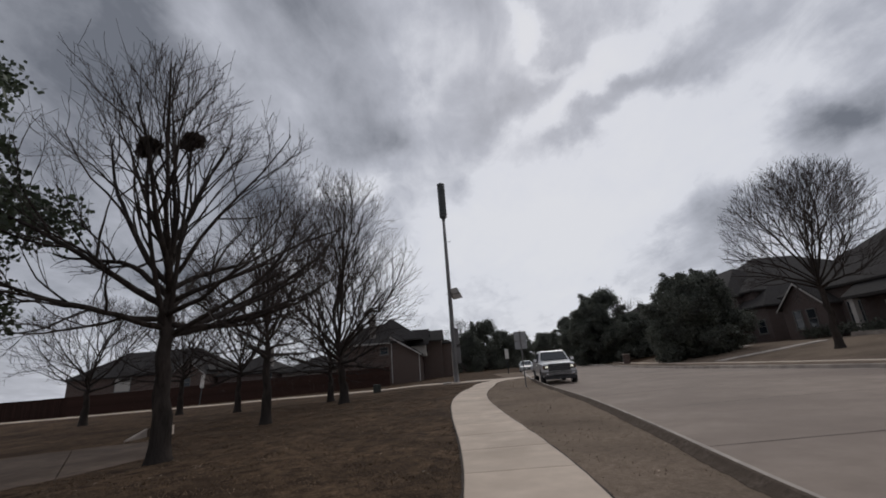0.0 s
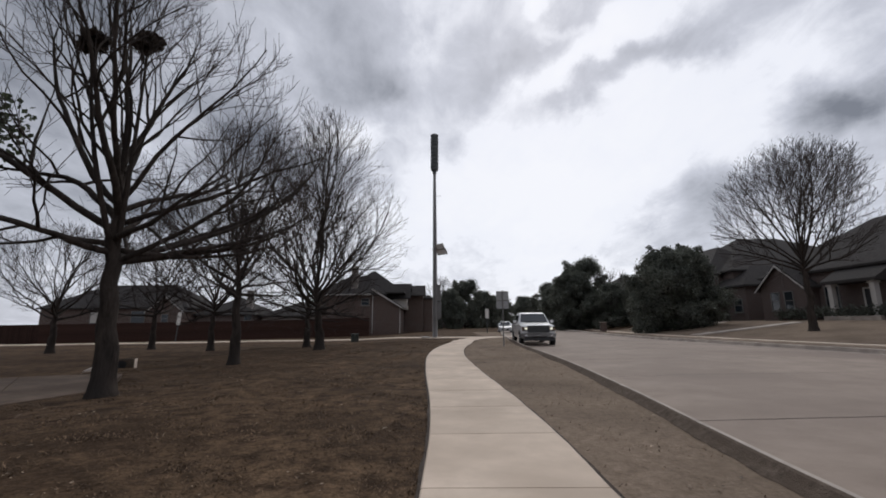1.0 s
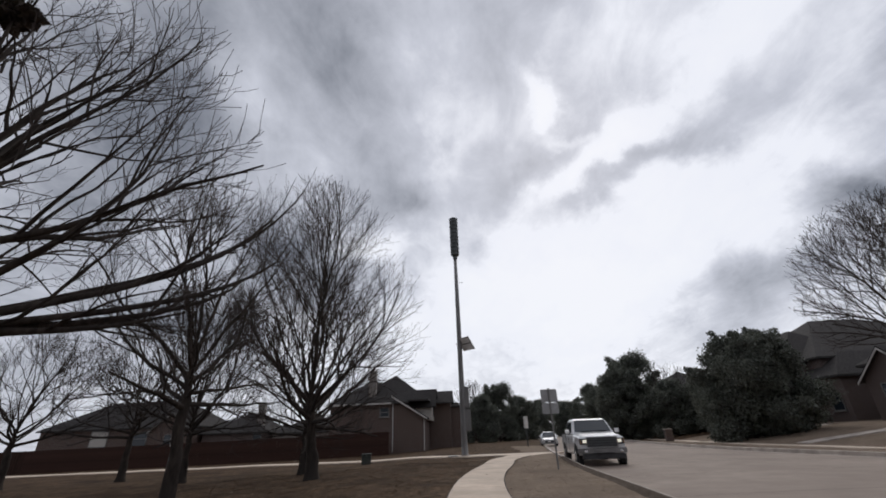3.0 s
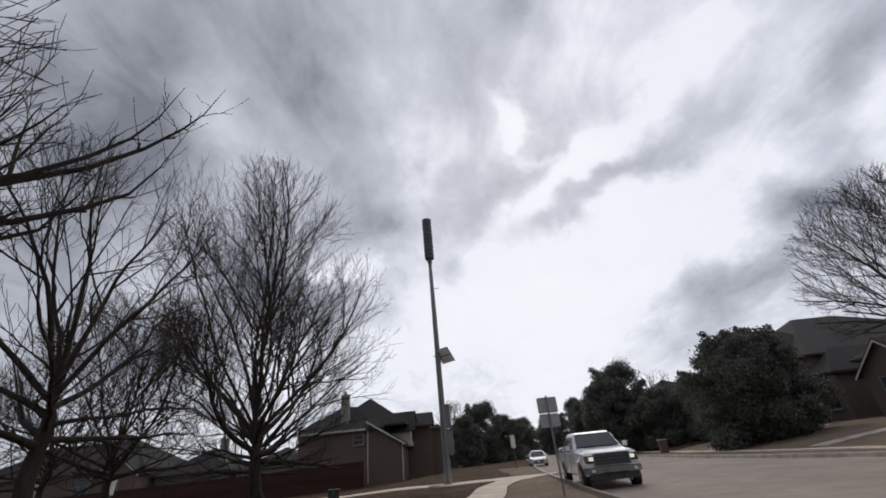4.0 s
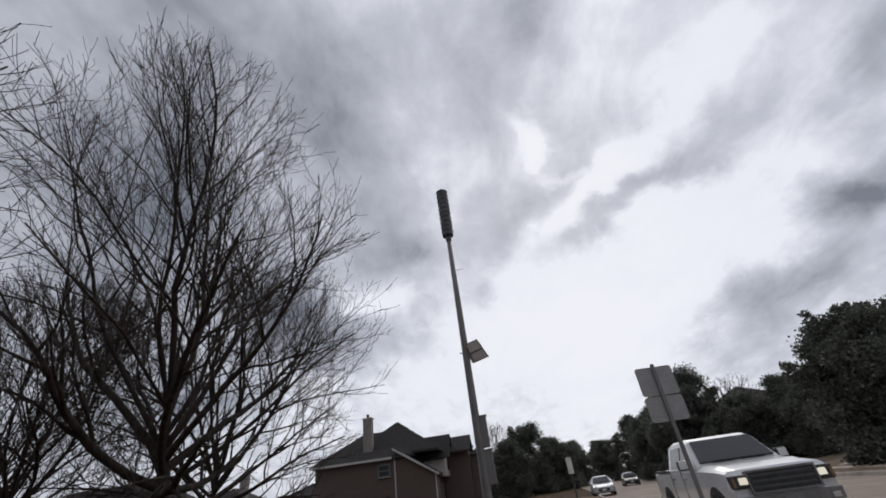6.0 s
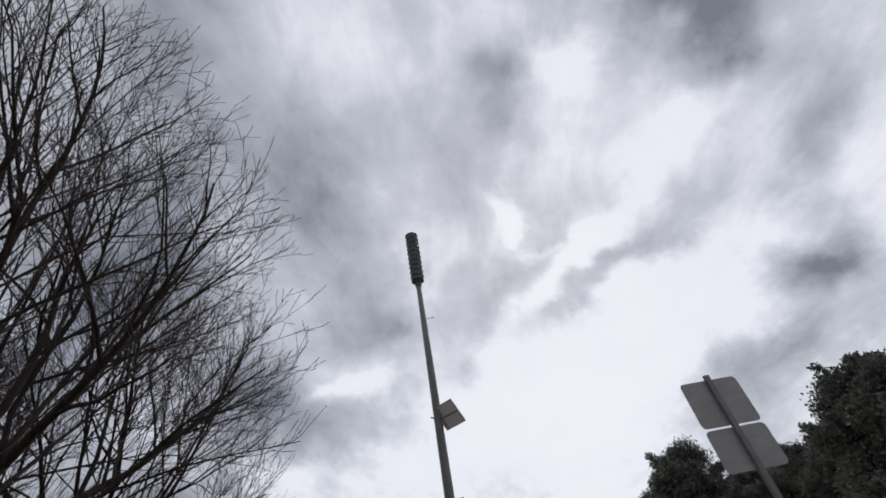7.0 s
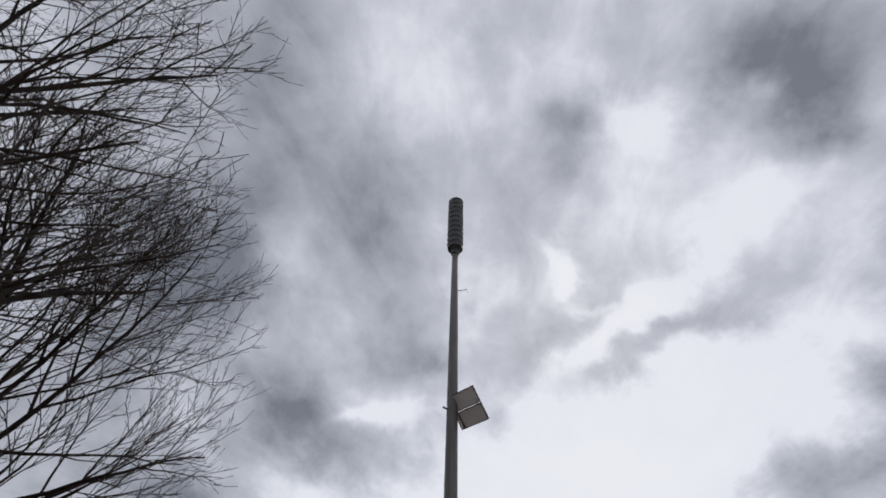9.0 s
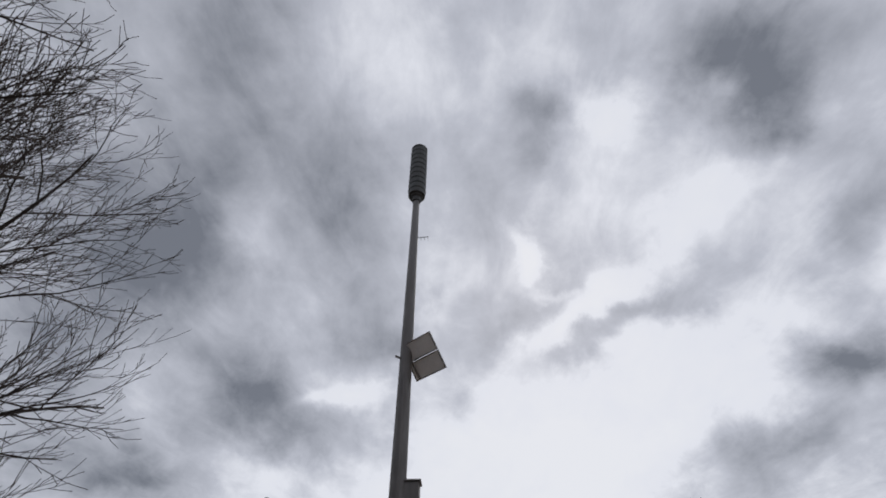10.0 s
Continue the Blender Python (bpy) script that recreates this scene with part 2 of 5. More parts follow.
M_ROAD = material("road_concrete", (0.222, 0.172, 0.136), (0.302, 0.238, 0.192), 1.1, 0.88, bump=0.25, bump_scale=90, stain_or_shade=(0.198, 0.152, 0.122), stain_or_shade_scale=0.22, detail=10)
M_KERB = material("kerb_concrete", (0.350, 0.296, 0.250), (0.480, 0.415, 0.358), 2.5, 0.9, bump=0.3, bump_scale=80, stain_or_shade=(0.27, 0.232, 0.20), stain_or_shade_scale=1.2)
M_SOIL = material("bare_soil_edge", (0.024, 0.016, 0.011), (0.055, 0.038, 0.027), 12, 0.95, bump=0.6, bump_scale=60)
M_BARK = material("grey_brown_bark", (0.020, 0.016, 0.0135), (0.062, 0.049, 0.041), 7, 0.95, gloss=0.12, bump=1.0, bump_scale=28, stretch=(1, 1, 0.25), stain_or_shade=(0.034, 0.029, 0.026), stain_or_shade_scale=1.5)
M_TWIG = material("twig_bark", (0.038, 0.030, 0.028), (0.075, 0.062, 0.056), 3, 0.95, gloss=0.2)
M_OAKLEAF = material("evergreen_oak_leaf", (0.035, 0.046, 0.030), (0.085, 0.105, 0.062), 0.7, 0.6, per_island=0.45)
M_SHRUB = material("dark_evergreen_foliage", (0.075, 0.082, 0.066), (0.140, 0.148, 0.118), 0.5, 0.7, per_island=0.4)
for leaf in (M_OAKLEAF, M_SHRUB):
    let_light_through(leaf, 0.3)
M_NEST = material("dry_leaf_nest", (0.030, 0.024, 0.020), (0.085, 0.064, 0.048), 8, 0.95)
M_BRICK = brick_material("brown_brick", (0.082, 0.050, 0.039), (0.122, 0.076, 0.060), (0.15, 0.13, 0.115))
M_BRICK2 = brick_material("tan_brick", (0.190, 0.162, 0.142), (0.260, 0.228, 0.202), (0.30, 0.28, 0.26))
M_BRICK3 = brick_material("red_brick", (0.085, 0.058, 0.050), (0.120, 0.084, 0.072), (0.15, 0.13, 0.12))
M_SHINGLE = material("asphalt_shingle", (0.030, 0.027, 0.026), (0.066, 0.060, 0.057), 5, 0.95, gloss=0.12, bump=0.5, bump_scale=30, stretch=(1, 1, 3), stain_or_shade=(0.045, 0.042, 0.040), stain_or_shade_scale=0.5)
M_TRIM = material("pale_painted_trim", (0.40, 0.38, 0.35), (0.52, 0.49, 0.46), 3, 0.6, stain_or_shade=(0.45, 0.42, 0.38), stain_or_shade_scale=1.5)
M_FRAME = material("taupe_window_frame", (0.13, 0.12, 0.11), (0.19, 0.18, 0.165), 3, 0.6)
M_SIDING = material("cream_siding", (0.40, 0.37, 0.33), (0.50, 0.46, 0.41), 2, 0.7, stretch=(1, 1, 9))
M_PANE = glass_material("window_pane")
M_FENCE = material("stained_cedar_board", (0.022, 0.011, 0.0085), (0.050, 0.024, 0.018), 3, 0.85, gloss=0.15, stretch=(6, 6, 0.5), bump=0.3, bump_scale=25, per_island=0.3, stain_or_shade=(0.034, 0.019, 0.014), stain_or_shade_scale=0.4)
M_STEEL = material("weathered_galvanised_steel", (0.140, 0.136, 0.132), (0.225, 0.218, 0.212), 3, 0.6, metal=0.25, stretch=(1, 1, 0.3), stain_or_shade=(0.16, 0.15, 0.145), stain_or_shade_scale=1.0)
M_SIREN = material("dark_grey_fibreglass", (0.045, 0.050, 0.050), (0.075, 0.080, 0.080), 4, 0.55, stain_or_shade=(0.055, 0.057, 0.056), stain_or_shade_scale=2)
M_SOLAR = material("solar_cell", (0.016, 0.020, 0.035), (0.030, 0.036, 0.055), 6, 0.25, coat=0.4)
M_BACKSHEET = material("panel_back_sheet", (0.72, 0.72, 0.72), (0.80, 0.80, 0.80), 5, 0.6)
M_ALU = material("sign_back_aluminium", (0.25, 0.25, 0.25), (0.33, 0.33, 0.33), 4, 0.5, metal=0.1, stretch=(1, 1, 2), stain_or_shade=(0.27, 0.265, 0.26), stain_or_shade_scale=3)
M_WHITE = material("white_sign_face", (0.62, 0.60, 0.56), (0.72, 0.70, 0.66), 5, 0.6, stain_or_shade=(0.55, 0.52, 0.48), stain_or_shade_scale=3)
M_PAINT = material("white_car_paint", (0.60, 0.60, 0.60), (0.68, 0.68, 0.68), 0.8, 0.28, coat=0.6, stain_or_shade=(0.56, 0.55, 0.54), stain_or_shade_scale=1.2)
M_DARKPAINT = material("dark_grey_car_paint", (0.020, 0.021, 0.023), (0.034, 0.035, 0.038), 0.8, 0.3, metal=0.3, coat=0.6)
M_SILVER = material("silver_car_paint", (0.42, 0.43, 0.44), (0.50, 0.51, 0.52), 0.8, 0.3, metal=0.4, coat=0.6)
M_CARGLASS = glass_material("car_glass", (0.03, 0.035, 0.04), 0.04)
M_TYRE = material("tyre_rubber", (0.012, 0.012, 0.012), (0.03, 0.029, 0.028), 12, 0.85)
M_CHROME = material("bright_metal", (0.50, 0.50, 0.50), (0.62, 0.62, 0.62), 6, 0.25, metal=0.9)
M_BLACK = material("black_plastic", (0.014, 0.014, 0.015), (0.032, 0.032, 0.033), 8, 0.5)
M_LAMP = material("lit_headlamp", (0.75, 0.74, 0.68), (0.85, 0.84, 0.78), 8, 0.15, emission=(1.0, 0.93, 0.72, 0.5))
M_AMBER = material("amber_lens", (0.20, 0.12, 0.07), (0.26, 0.16, 0.09), 8, 0.2)
M_GREENBOX = material("dark_green_cabinet_paint", (0.022, 0.030, 0.024), (0.045, 0.055, 0.045), 5, 0.6, stain_or_shade=(0.05, 0.045, 0.038), stain_or_shade_scale=2)


# ---------------------------------------------------------------- helpers of this scene
def mesh_object(name, verts, faces, mat, parent=None, label="", smooth=False):
    me = bpy.data.meshes.new(name)
    me.from_pydata([tuple(v) for v in verts], [], faces)
    me.materials.append(mat)
    if smooth:
        me.polygons.foreach_set("use_smooth", [True] * len(me.polygons))
    me.update()
    ob = new(name, me)
    if parent is not None:
        ob.parent = parent
    if label:
        ob["label"] = label
    return ob


def part(name, bm, mat, parent=None, label="", smooth=False):
    me = bpy.data.meshes.new(name)
    bmesh.ops.recalc_face_normals(bm, faces=bm.faces)
    bm.to_mesh(me)
    bm.free()
    me.materials.append(mat)
    if smooth:
        me.polygons.foreach_set("use_smooth", [True] * len(me.polygons))
    ob = new(name, me)
    if parent is not None:
        ob.parent = parent
    if label:
        ob["label"] = label
    return ob


def thing(name, m, label, category, group="", kind=""):
    e = new(name)
    e.matrix_world = m
    e.empty_display_size = 0.2
    return tagged(e, label, category, group, kind)


def box(bm, x0, x1, y0, y1, z0, z1, bevel=0.0, m=None):
    r = bmesh.ops.create_cube(bm, size=1.0)
    vs = r["verts"]
    for v in vs:
        v.co = Vector((x0 + (v.co.x + 0.5) * (x1 - x0), y0 + (v.co.y + 0.5) * (y1 - y0), z0 + (v.co.z + 0.5) * (z1 - z0)))
    if m is not None:
        bmesh.ops.transform(bm, matrix=m, verts=vs)
    if bevel:
        es = list({e for v in vs for e in v.link_edges})
        bmesh.ops.bevel(bm, geom=es, offset=bevel, segments=2, affect="EDGES", profile=0.6)
    return bm


def box_bm(*a, **k):
    return box(bmesh.new(), *a, **k)


def lathe(bm, profile, segments=20, m=None):
    """A turned form from (radius, height) pairs, closed at both ends."""
    rings = []
    for r, z in profile:
        ring = []
        for i in range(segments):
            a = 2 * math.pi * i / segments
            co = Vector((r * math.cos(a), r * math.sin(a), z))
            ring.append(bm.verts.new(m @ co if m is not None else co))
        rings.append(ring)
    for lo, hi in zip(rings, rings[1:]):
        for i in range(segments):
            j = (i + 1) % segments
            bm.faces.new((lo[i], lo[j], hi[j], hi[i]))
    bm.faces.new(rings[0][::-1])
    bm.faces.new(rings[-1])
    return bm


def prism(bm, outline, t0, t1, axis="x"):
    """A closed outline of (a, b) pairs pushed from t0 to t1 along an axis."""
    def at(a, b, t):
        return {"x": (t, a, b), "y": (a, t, b), "z": (a, b, t)}[axis]
    lo = [bm.verts.new(at(a, b, t0)) for a, b in outline]
    hi = [bm.verts.new(at(a, b, t1)) for a, b in outline]
    n = len(outline)
    for i in range(n):
        j = (i + 1) % n
        bm.faces.new((lo[i], lo[j], hi[j], hi[i]))
    bm.faces.new(lo[::-1])
    bm.faces.new(hi)
    return bm


def along(knots, v):
    """Smooth value at v of a line through (v, value) knots."""
    ys = [k[0] for k in knots]
    if v <= ys[0]:
        i = 0
    elif v >= ys[-1]:
        i = len(knots) - 2
    else:
        i = max(j for j in range(len(ys) - 1) if ys[j] <= v)
    (a, va), (b, vb) = knots[i], knots[i + 1]
    if v <= ys[0] or v >= ys[-1]:
        return va + (v - a) * (vb - va) / (b - a)
    def slope(j):
        lo, hi = max(j - 1, 0), min(j + 1, len(knots) - 1)
        return (knots[hi][1] - knots[lo][1]) / (knots[hi][0] - knots[lo][0])
    t, h = (v - a) / (b - a), b - a
    return ((2 * t ** 3 - 3 * t ** 2 + 1) * va + (t ** 3 - 2 * t ** 2 + t) * h * slope(i)
            + (-2 * t ** 3 + 3 * t ** 2) * vb + (t ** 3 - t ** 2) * h * slope(i + 1))


# ---------------------------------------------------------------- lie of the land
NEAR_KERB = [(-40, 1.0), (-5, 2.05), (2, 2.40), (6.9, 2.68), (11.6, 3.18), (16.9, 3.60), (26.1, 3.92), (31, 4.28), (45, 5.4), (60, 7.1), (80, 9.6), (120, 13.8), (300, 33.0)]
FAR_KERB = [(-40, 19.3), (5, 18.4), (21, 17.4), (25, 16.9), (30.6, 16.4), (39, 15.9), (50, 16.7), (61, 18.1), (80, 20.0), (120, 24.4), (300, 44.0)]
WALK_MID = [(-6, 0.72), (0, 0.65), (4, 0.60), (6.9, 0.56), (8.6, 0.56), (10.75, 0.47), (12.8, 0.33), (14.9, 0.19), (19.2, 0.01), (22.9, 0.08), (26.3, 0.38), (29.6, 0.84), (33, 1.20), (35.5, 1.85), (38.2, 2.75), (40.5, 3.4)]
WALK_HALF = 0.70
ROAD_Z = -0.12


def near_kerb(y):
    return along(NEAR_KERB, y)


def far_kerb(y):
    return along(FAR_KERB, y)


def walk_mid(y):
    return along(WALK_MID, y)


FALL = [(3, 0.0), (4, 0.0), (8, -0.25), (15, -0.42), (27, -0.62), (60, -0.95), (900, -0.96)]


def land(x, y):
    """Height of the turf: level by the road, falling gently towards the fence."""
    fall = along(FALL, -x) * min(1.0, max(0.0, (y - 4.0) / 12.0)) if x < -3 else 0.0
    lumps = 0.035 * (noise.noise(Vector((x * 0.35, y * 0.35, 0))) - 0.35) + 0.012 * (noise.noise(Vector((x * 1.7, y * 1.7, 3))) - 0.4)
    rise = 0.0
    k = far_kerb(y)
    if x > k + 3:
        rise = min(1.3, 0.115 * (x - k - 3))
    return fall + min(lumps, -0.002) + rise


def build_ground():
    ys = []
    y = -60.0
    while y < 900:
        ys.append(y)
        y += 4 if y < -8 else (0.35 if y < 30 else 0.9 if y < 70 else 6 if y < 150 else 60)
    left = [0, 0.25, 0.5] + [0.5 + 0.35 * i for i in range(1, 40)] + [15, 17, 20, 24, 29, 35, 42, 50, 60, 75, 100, 150, 250, 500, 900]
    right = [0, 0.3, 0.8, 1.5, 2.4, 3.4, 4.6, 6, 8, 10, 13, 17, 22, 30, 45, 70, 120, 250, 500, 900]
    verts, faces = [], []
    for y in ys:
        a, b = near_kerb(y), far_kerb(y)
        row = [(a - d, y, land(a - d, y)) for d in reversed(left)]
        row += [(a + 0.01, y, -0.45), (b - 0.01, y, -0.45)]
        row += [(b + d, y, land(b + d, y)) for d in right]
        verts += row
    w = len(left) + len(right) + 2
    for i in range(len(ys) - 1):
        for j in range(w - 1):
            p = i * w + j
            faces.append((p, p + 1, p + w + 1, p + w))
    g = mesh_object("ground", verts, faces, M_GRASS, smooth=True)
    g.data.materials.append(M_VERGE)
    for p in g.data.polygons:
        c = p.center
        if c.x > walk_mid(min(c.y, 40.0)) and c.y < 60:
            p.material_index = 1
    tagged(g, "dormant brown lawn turf with bare soil and broad painted tree shade", "ground", kind="structure")


def build_road():
    verts, faces, ys = [], [], []
    y = -60.0
    while y < 420:
        ys.append(y)
        y += 1.5 if y < 120 else 10
    cols = [0.0, 0.03, 0.2, 0.5, 0.8, 0.97, 1.0]
    for y in ys:
        a, b = near_kerb(y) + 0.44, far_kerb(y) - 0.44
        for c in cols:
            verts.append((a + (b - a) * c, y, ROAD_Z + 0.10 * (1 - (2 * c - 1) ** 2) * 0.8))
    w = len(cols)
    for i in range(len(ys) - 1):
        for j in range(w - 1):
            p = i * w + j
            faces.append((p, p + 1, p + w + 1, p + w))
    road = mesh_object("road", verts, faces, M_ROAD, smooth=True)
    tagged(road, "wide worn grey-brown concrete street surface", "road", kind="structure")
    # sawn joints in the slab
    verts, faces = [], []
    for k in range(18):
        y0 = -4 + 4.6 * k
        base = len(verts)
        for c in np.linspace(0.0, 1.0, 9):
            for dy in (-0.010, 0.010):
                a, b = near_kerb(y0) + 0.46, far_kerb(y0) - 0.46
                verts.append((a + (b - a) * c, y0 + dy, ROAD_Z + 0.10 * (1 - (2 * c - 1) ** 2) * 0.8 + 0.004))
        for i in range(8):
            p = base + 2 * i
            faces.append((p, p + 2, p + 3, p + 1))
    tagged(mesh_object("road_joint_seal", verts, faces, M_SOIL), "dark sealed joints across the concrete street", "road joint", kind="structure")


def build_kerb(line, side, name):
    """side: +1 when the road lies towards larger x."""
    profile = [(-0.02, -0.30), (-0.02, 0.050), (0.0, 0.065), (0.12, 0.065), (0.150, 0.045), (0.175, -0.105), (0.19, -0.118), (0.47, -0.112), (0.47, -0.30)]
    n = len(profile)
    root = tagged(new(name), "weathered concrete kerb with a shallow gutter pan", "kerb", kind="structure")
    y, k = -30.0, 0
    while y < 130:
        step = 3.0
        verts, faces = [], []
        for i in range(5):
            yy = y + 0.006 + (step - 0.012) * i / 4
            x = line(yy)
            wob = 0.006 * noise.noise(Vector((yy * 0.8, side, 0)))
            for a, z in profile:
                verts.append((x + side * a, yy, z + (wob if z > -0.05 else 0)))
        for i in range(4):
            for j in range(n):
                p, q = i * n + j, i * n + (j + 1) % n
                faces.append((p, q, q + n, p + n) if side > 0 else (q, p, p + n, q + n))
        faces.append(tuple(range(n)))
        faces.append(tuple(range(4 * n, 5 * n))[::-1])
        mesh_object("kerb_length", verts, faces, M_KERB, root)
        y += step


def ribbon_slab(verts_of, m, parent, name="slab", steps=4, thick=0.12):
    """A paving slab between two cross lines; verts_of(s) gives its left and right point at s in 0..1."""
    verts, faces = [], []
    bev = 0.012
    for i in range(steps + 1):
        s = i / steps
        (lx, ly), (rx, ry), z = verts_of(s)
        d = Vector((rx - lx, ry - ly)).normalized() * bev
        dip = 0.008 if i in (0, steps) else 0.0
        verts += [(lx, ly, z - thick), (lx, ly, z - 0.010 - dip), (lx + d.x, ly + d.y, z - dip), (rx - d.x, ry - d.y, z - dip), (rx, ry, z - 0.010 - dip), (rx, ry, z - thick)]
    for i in range(steps):
        for j in range(5):
            p = i * 6 + j
            faces.append((p, p + 1, p + 7, p + 6)[::-1])
    faces += [(0, 1, 2, 3, 4, 5), tuple(range(steps * 6, steps * 6 + 6))[::-1]]
    return mesh_object(name, verts, faces, m, parent)


def build_pavement():
    root = tagged(new("pavement"), "winding pale concrete footpath of jointed slabs", "footpath", kind="structure")
    y = -4.88
    while y < 37.0:
        def edge(s, y=y):
            yy = y + 0.007 + (1.50 - 0.014) * s
            x = walk_mid(yy)
            g = (walk_mid(yy + 0.05) - walk_mid(yy - 0.05)) / 0.1
            n = Vector((1, -g)).normalized() * WALK_HALF
            return (x - n.x, yy - n.y), (x + n.x, yy + n.y), 0.030 + 0.004 * math.sin(yy * 3.1)
        ribbon_slab(edge, M_WALK, root)
        y += 1.50
    # ramp and apron where the two footpaths meet the street
    def apron(s):
        yy = y + 0.01 + (41.2 - y) * s
        x = walk_mid(yy)
        return (x - 0.8 - 0.9 * s, yy), (x + 0.8 + 1.9 * s, yy), 0.026 - 0.006 * s
    ribbon_slab(apron, M_WALK, root, "ramp_slab", 5)


def build_soil_edge():
    """The narrow bare trench between turf and footpath."""
    for side in (-1, 1):
        verts, faces, y, n = [], [], -4.0, 0
        while y < 36.5:
            g = (walk_mid(y + 0.05) - walk_mid(y - 0.05)) / 0.1
            d = Vector((1, -g)).normalized() * side
            w = 0.035 + 0.022 * noise.noise(Vector((y * 2.3, side * 7.0, 0)))
            for k, z in ((WALK_HALF - 0.01, 0.006), (WALK_HALF + max(w, 0.012), 0.006)):
                verts.append((walk_mid(y) + d.x * k, y + d.y * k, z))
            if n:
                a = 2 * n - 2
                faces.append((a, a + 1, a + 3, a + 2) if side > 0 else (a + 1, a, a + 2, a + 3))
            n += 1
            y += 0.15
        tagged(mesh_object("soil_edge", verts, faces, M_SOIL), "bare dark soil edge along the footpath", "soil edge", kind="structure")


def build_worn_strip():
    """Bare worn earth between the verge turf and the near kerb, with a ragged inner edge."""
    verts, faces, y, n = [], [], -4.0, 0
    while y < 34:
        x = near_kerb(y)
        w = 0.135 + 0.05 * noise.noise(Vector((y * 1.1, 3.0, 0))) + 0.05 * noise.noise(Vector((y * 5.3, 9.0, 0)))
        for d, z in ((-0.055 + 0.02 * noise.noise(Vector((y * 3.1, 5.0, 0))), 0.071), (0.0, 0.070), (0.06, 0.030), (w, min(0.02, land(x - w, y) + 0.004))):
            verts.append((x - d, y, z))
        if n:
            for k in range(3):
                a = 4 * (n - 1) + k
                faces.append((a + 1, a, a + 4, a + 5))
        n += 1
        y += 0.12
    tagged(mesh_object("worn_verge_edge", verts, faces, M_WORN), "bare worn dark earth along the kerb", "soil edge", kind="structure")


def build_crossing_path():
    root = tagged(new("footpath_along_fence"), "pale concrete footpath crossing the lawn below the fence", "footpath", kind="structure")
    x = -64.0
    line = [(-66, 50.6), (-40, 48.0), (-26, 46.5), (-17, 45.0), (-8, 41.0), (-2, 38.0), (1.5, 37.9)]
    while x < 1.0:
        def edge(s, x=x):
            xx = x + 0.008 + (1.8 - 0.016) * s
            y0 = along(line, xx)
            return (xx, y0 + 2.5), (xx, y0), land(xx, y0 + 1) + 0.06
        ribbon_slab(edge, M_WALK, root, steps=1)
        x += 1.8


def build_flume():
    """Short paved strip that runs out of the lawn beside the nearest tree."""
    root = tagged(new("paved_strip"), "dark brown paved strip ending beside a tree", "path", kind="structure")
    for k in range(9):
        def edge(s, k=k):
            u = -16.0 + 2.0 * k + 0.01 + 1.98 * s
            pinch = 0.12 * max(0.0, u + 2.0) ** 2
            far = (-11.9 + 0.55 * u + pinch * 0.7, 15.6 + 0.83 * u - pinch * 0.5)
            near = (-7.7 + 0.55 * u - pinch * 0.5, 11.0 + 0.83 * u + pinch * 0.4)
            return far, near, land((far[0] + near[0]) / 2, (far[1] + near[1]) / 2) + 0.10
        ribbon_slab(edge, M_BROWN_PAVING, root, steps=4, thick=0.3)


def build_far_side():
    root = tagged(new("footpath_far_side"), "pale concrete footpath beyond the street", "footpath", kind="structure")
    y = 2.0
    while y < 70:
        def edge(s, y=y):
            yy = y + 0.01 + 1.78 * s
            x = far_kerb(yy) + 2.6
            return (x, yy), (x + 1.3, yy), land(x + 0.7, yy) + 0.045
        ribbon_slab(edge, M_WALK, root, steps=1)
        y += 1.8
    for y0, w in ((37.5, 1.2), (47.5, 3.0)):
        k = far_kerb(y0)
        def strip(s, y0=y0, w=w, k=k):
            x = k + 4.0 + 8.5 * s
            return (x, y0 + w), (x, y0), land(x, y0) + 0.05
        ribbon_slab(strip, M_KERB, root, "driveway_slab", 5)


# ---------------------------------------------------------------- trees
class Tubes:
    """Collects tapered tubes into one mesh."""
    def __init__(self):
        self.v, self.f = [], []

    def add(self, pts, radii, sides):
        base = len(self.v)
        d = (pts[-1] - pts[0])
        side = d.cross(Vector((0.31, 0.57, 0.76)))
        if side.length < 1e-4:
            side = d.cross(Vector((1, 0, 0)))
        side.normalize()
        up = d.cross(side).normalized()
        ring = [(math.cos(2 * math.pi * i / sides), math.sin(2 * math.pi * i / sides)) for i in range(sides)]
        for p, r in zip(pts, radii):
            for c, s in ring:
                self.v.append((p.x + r * (c * side.x + s * up.x), p.y + r * (c * side.y + s * up.y), p.z + r * (c * side.z + s * up.z)))
        for i in range(len(pts) - 1):
            for j in range(sides):
                k = (j + 1) % sides
                self.f.append((base + i * sides + j, base + i * sides + k, base + (i + 1) * sides + k, base + (i + 1) * sides + j))
        self.f.append(tuple(base + (len(pts) - 1) * sides + j for j in range(sides)))


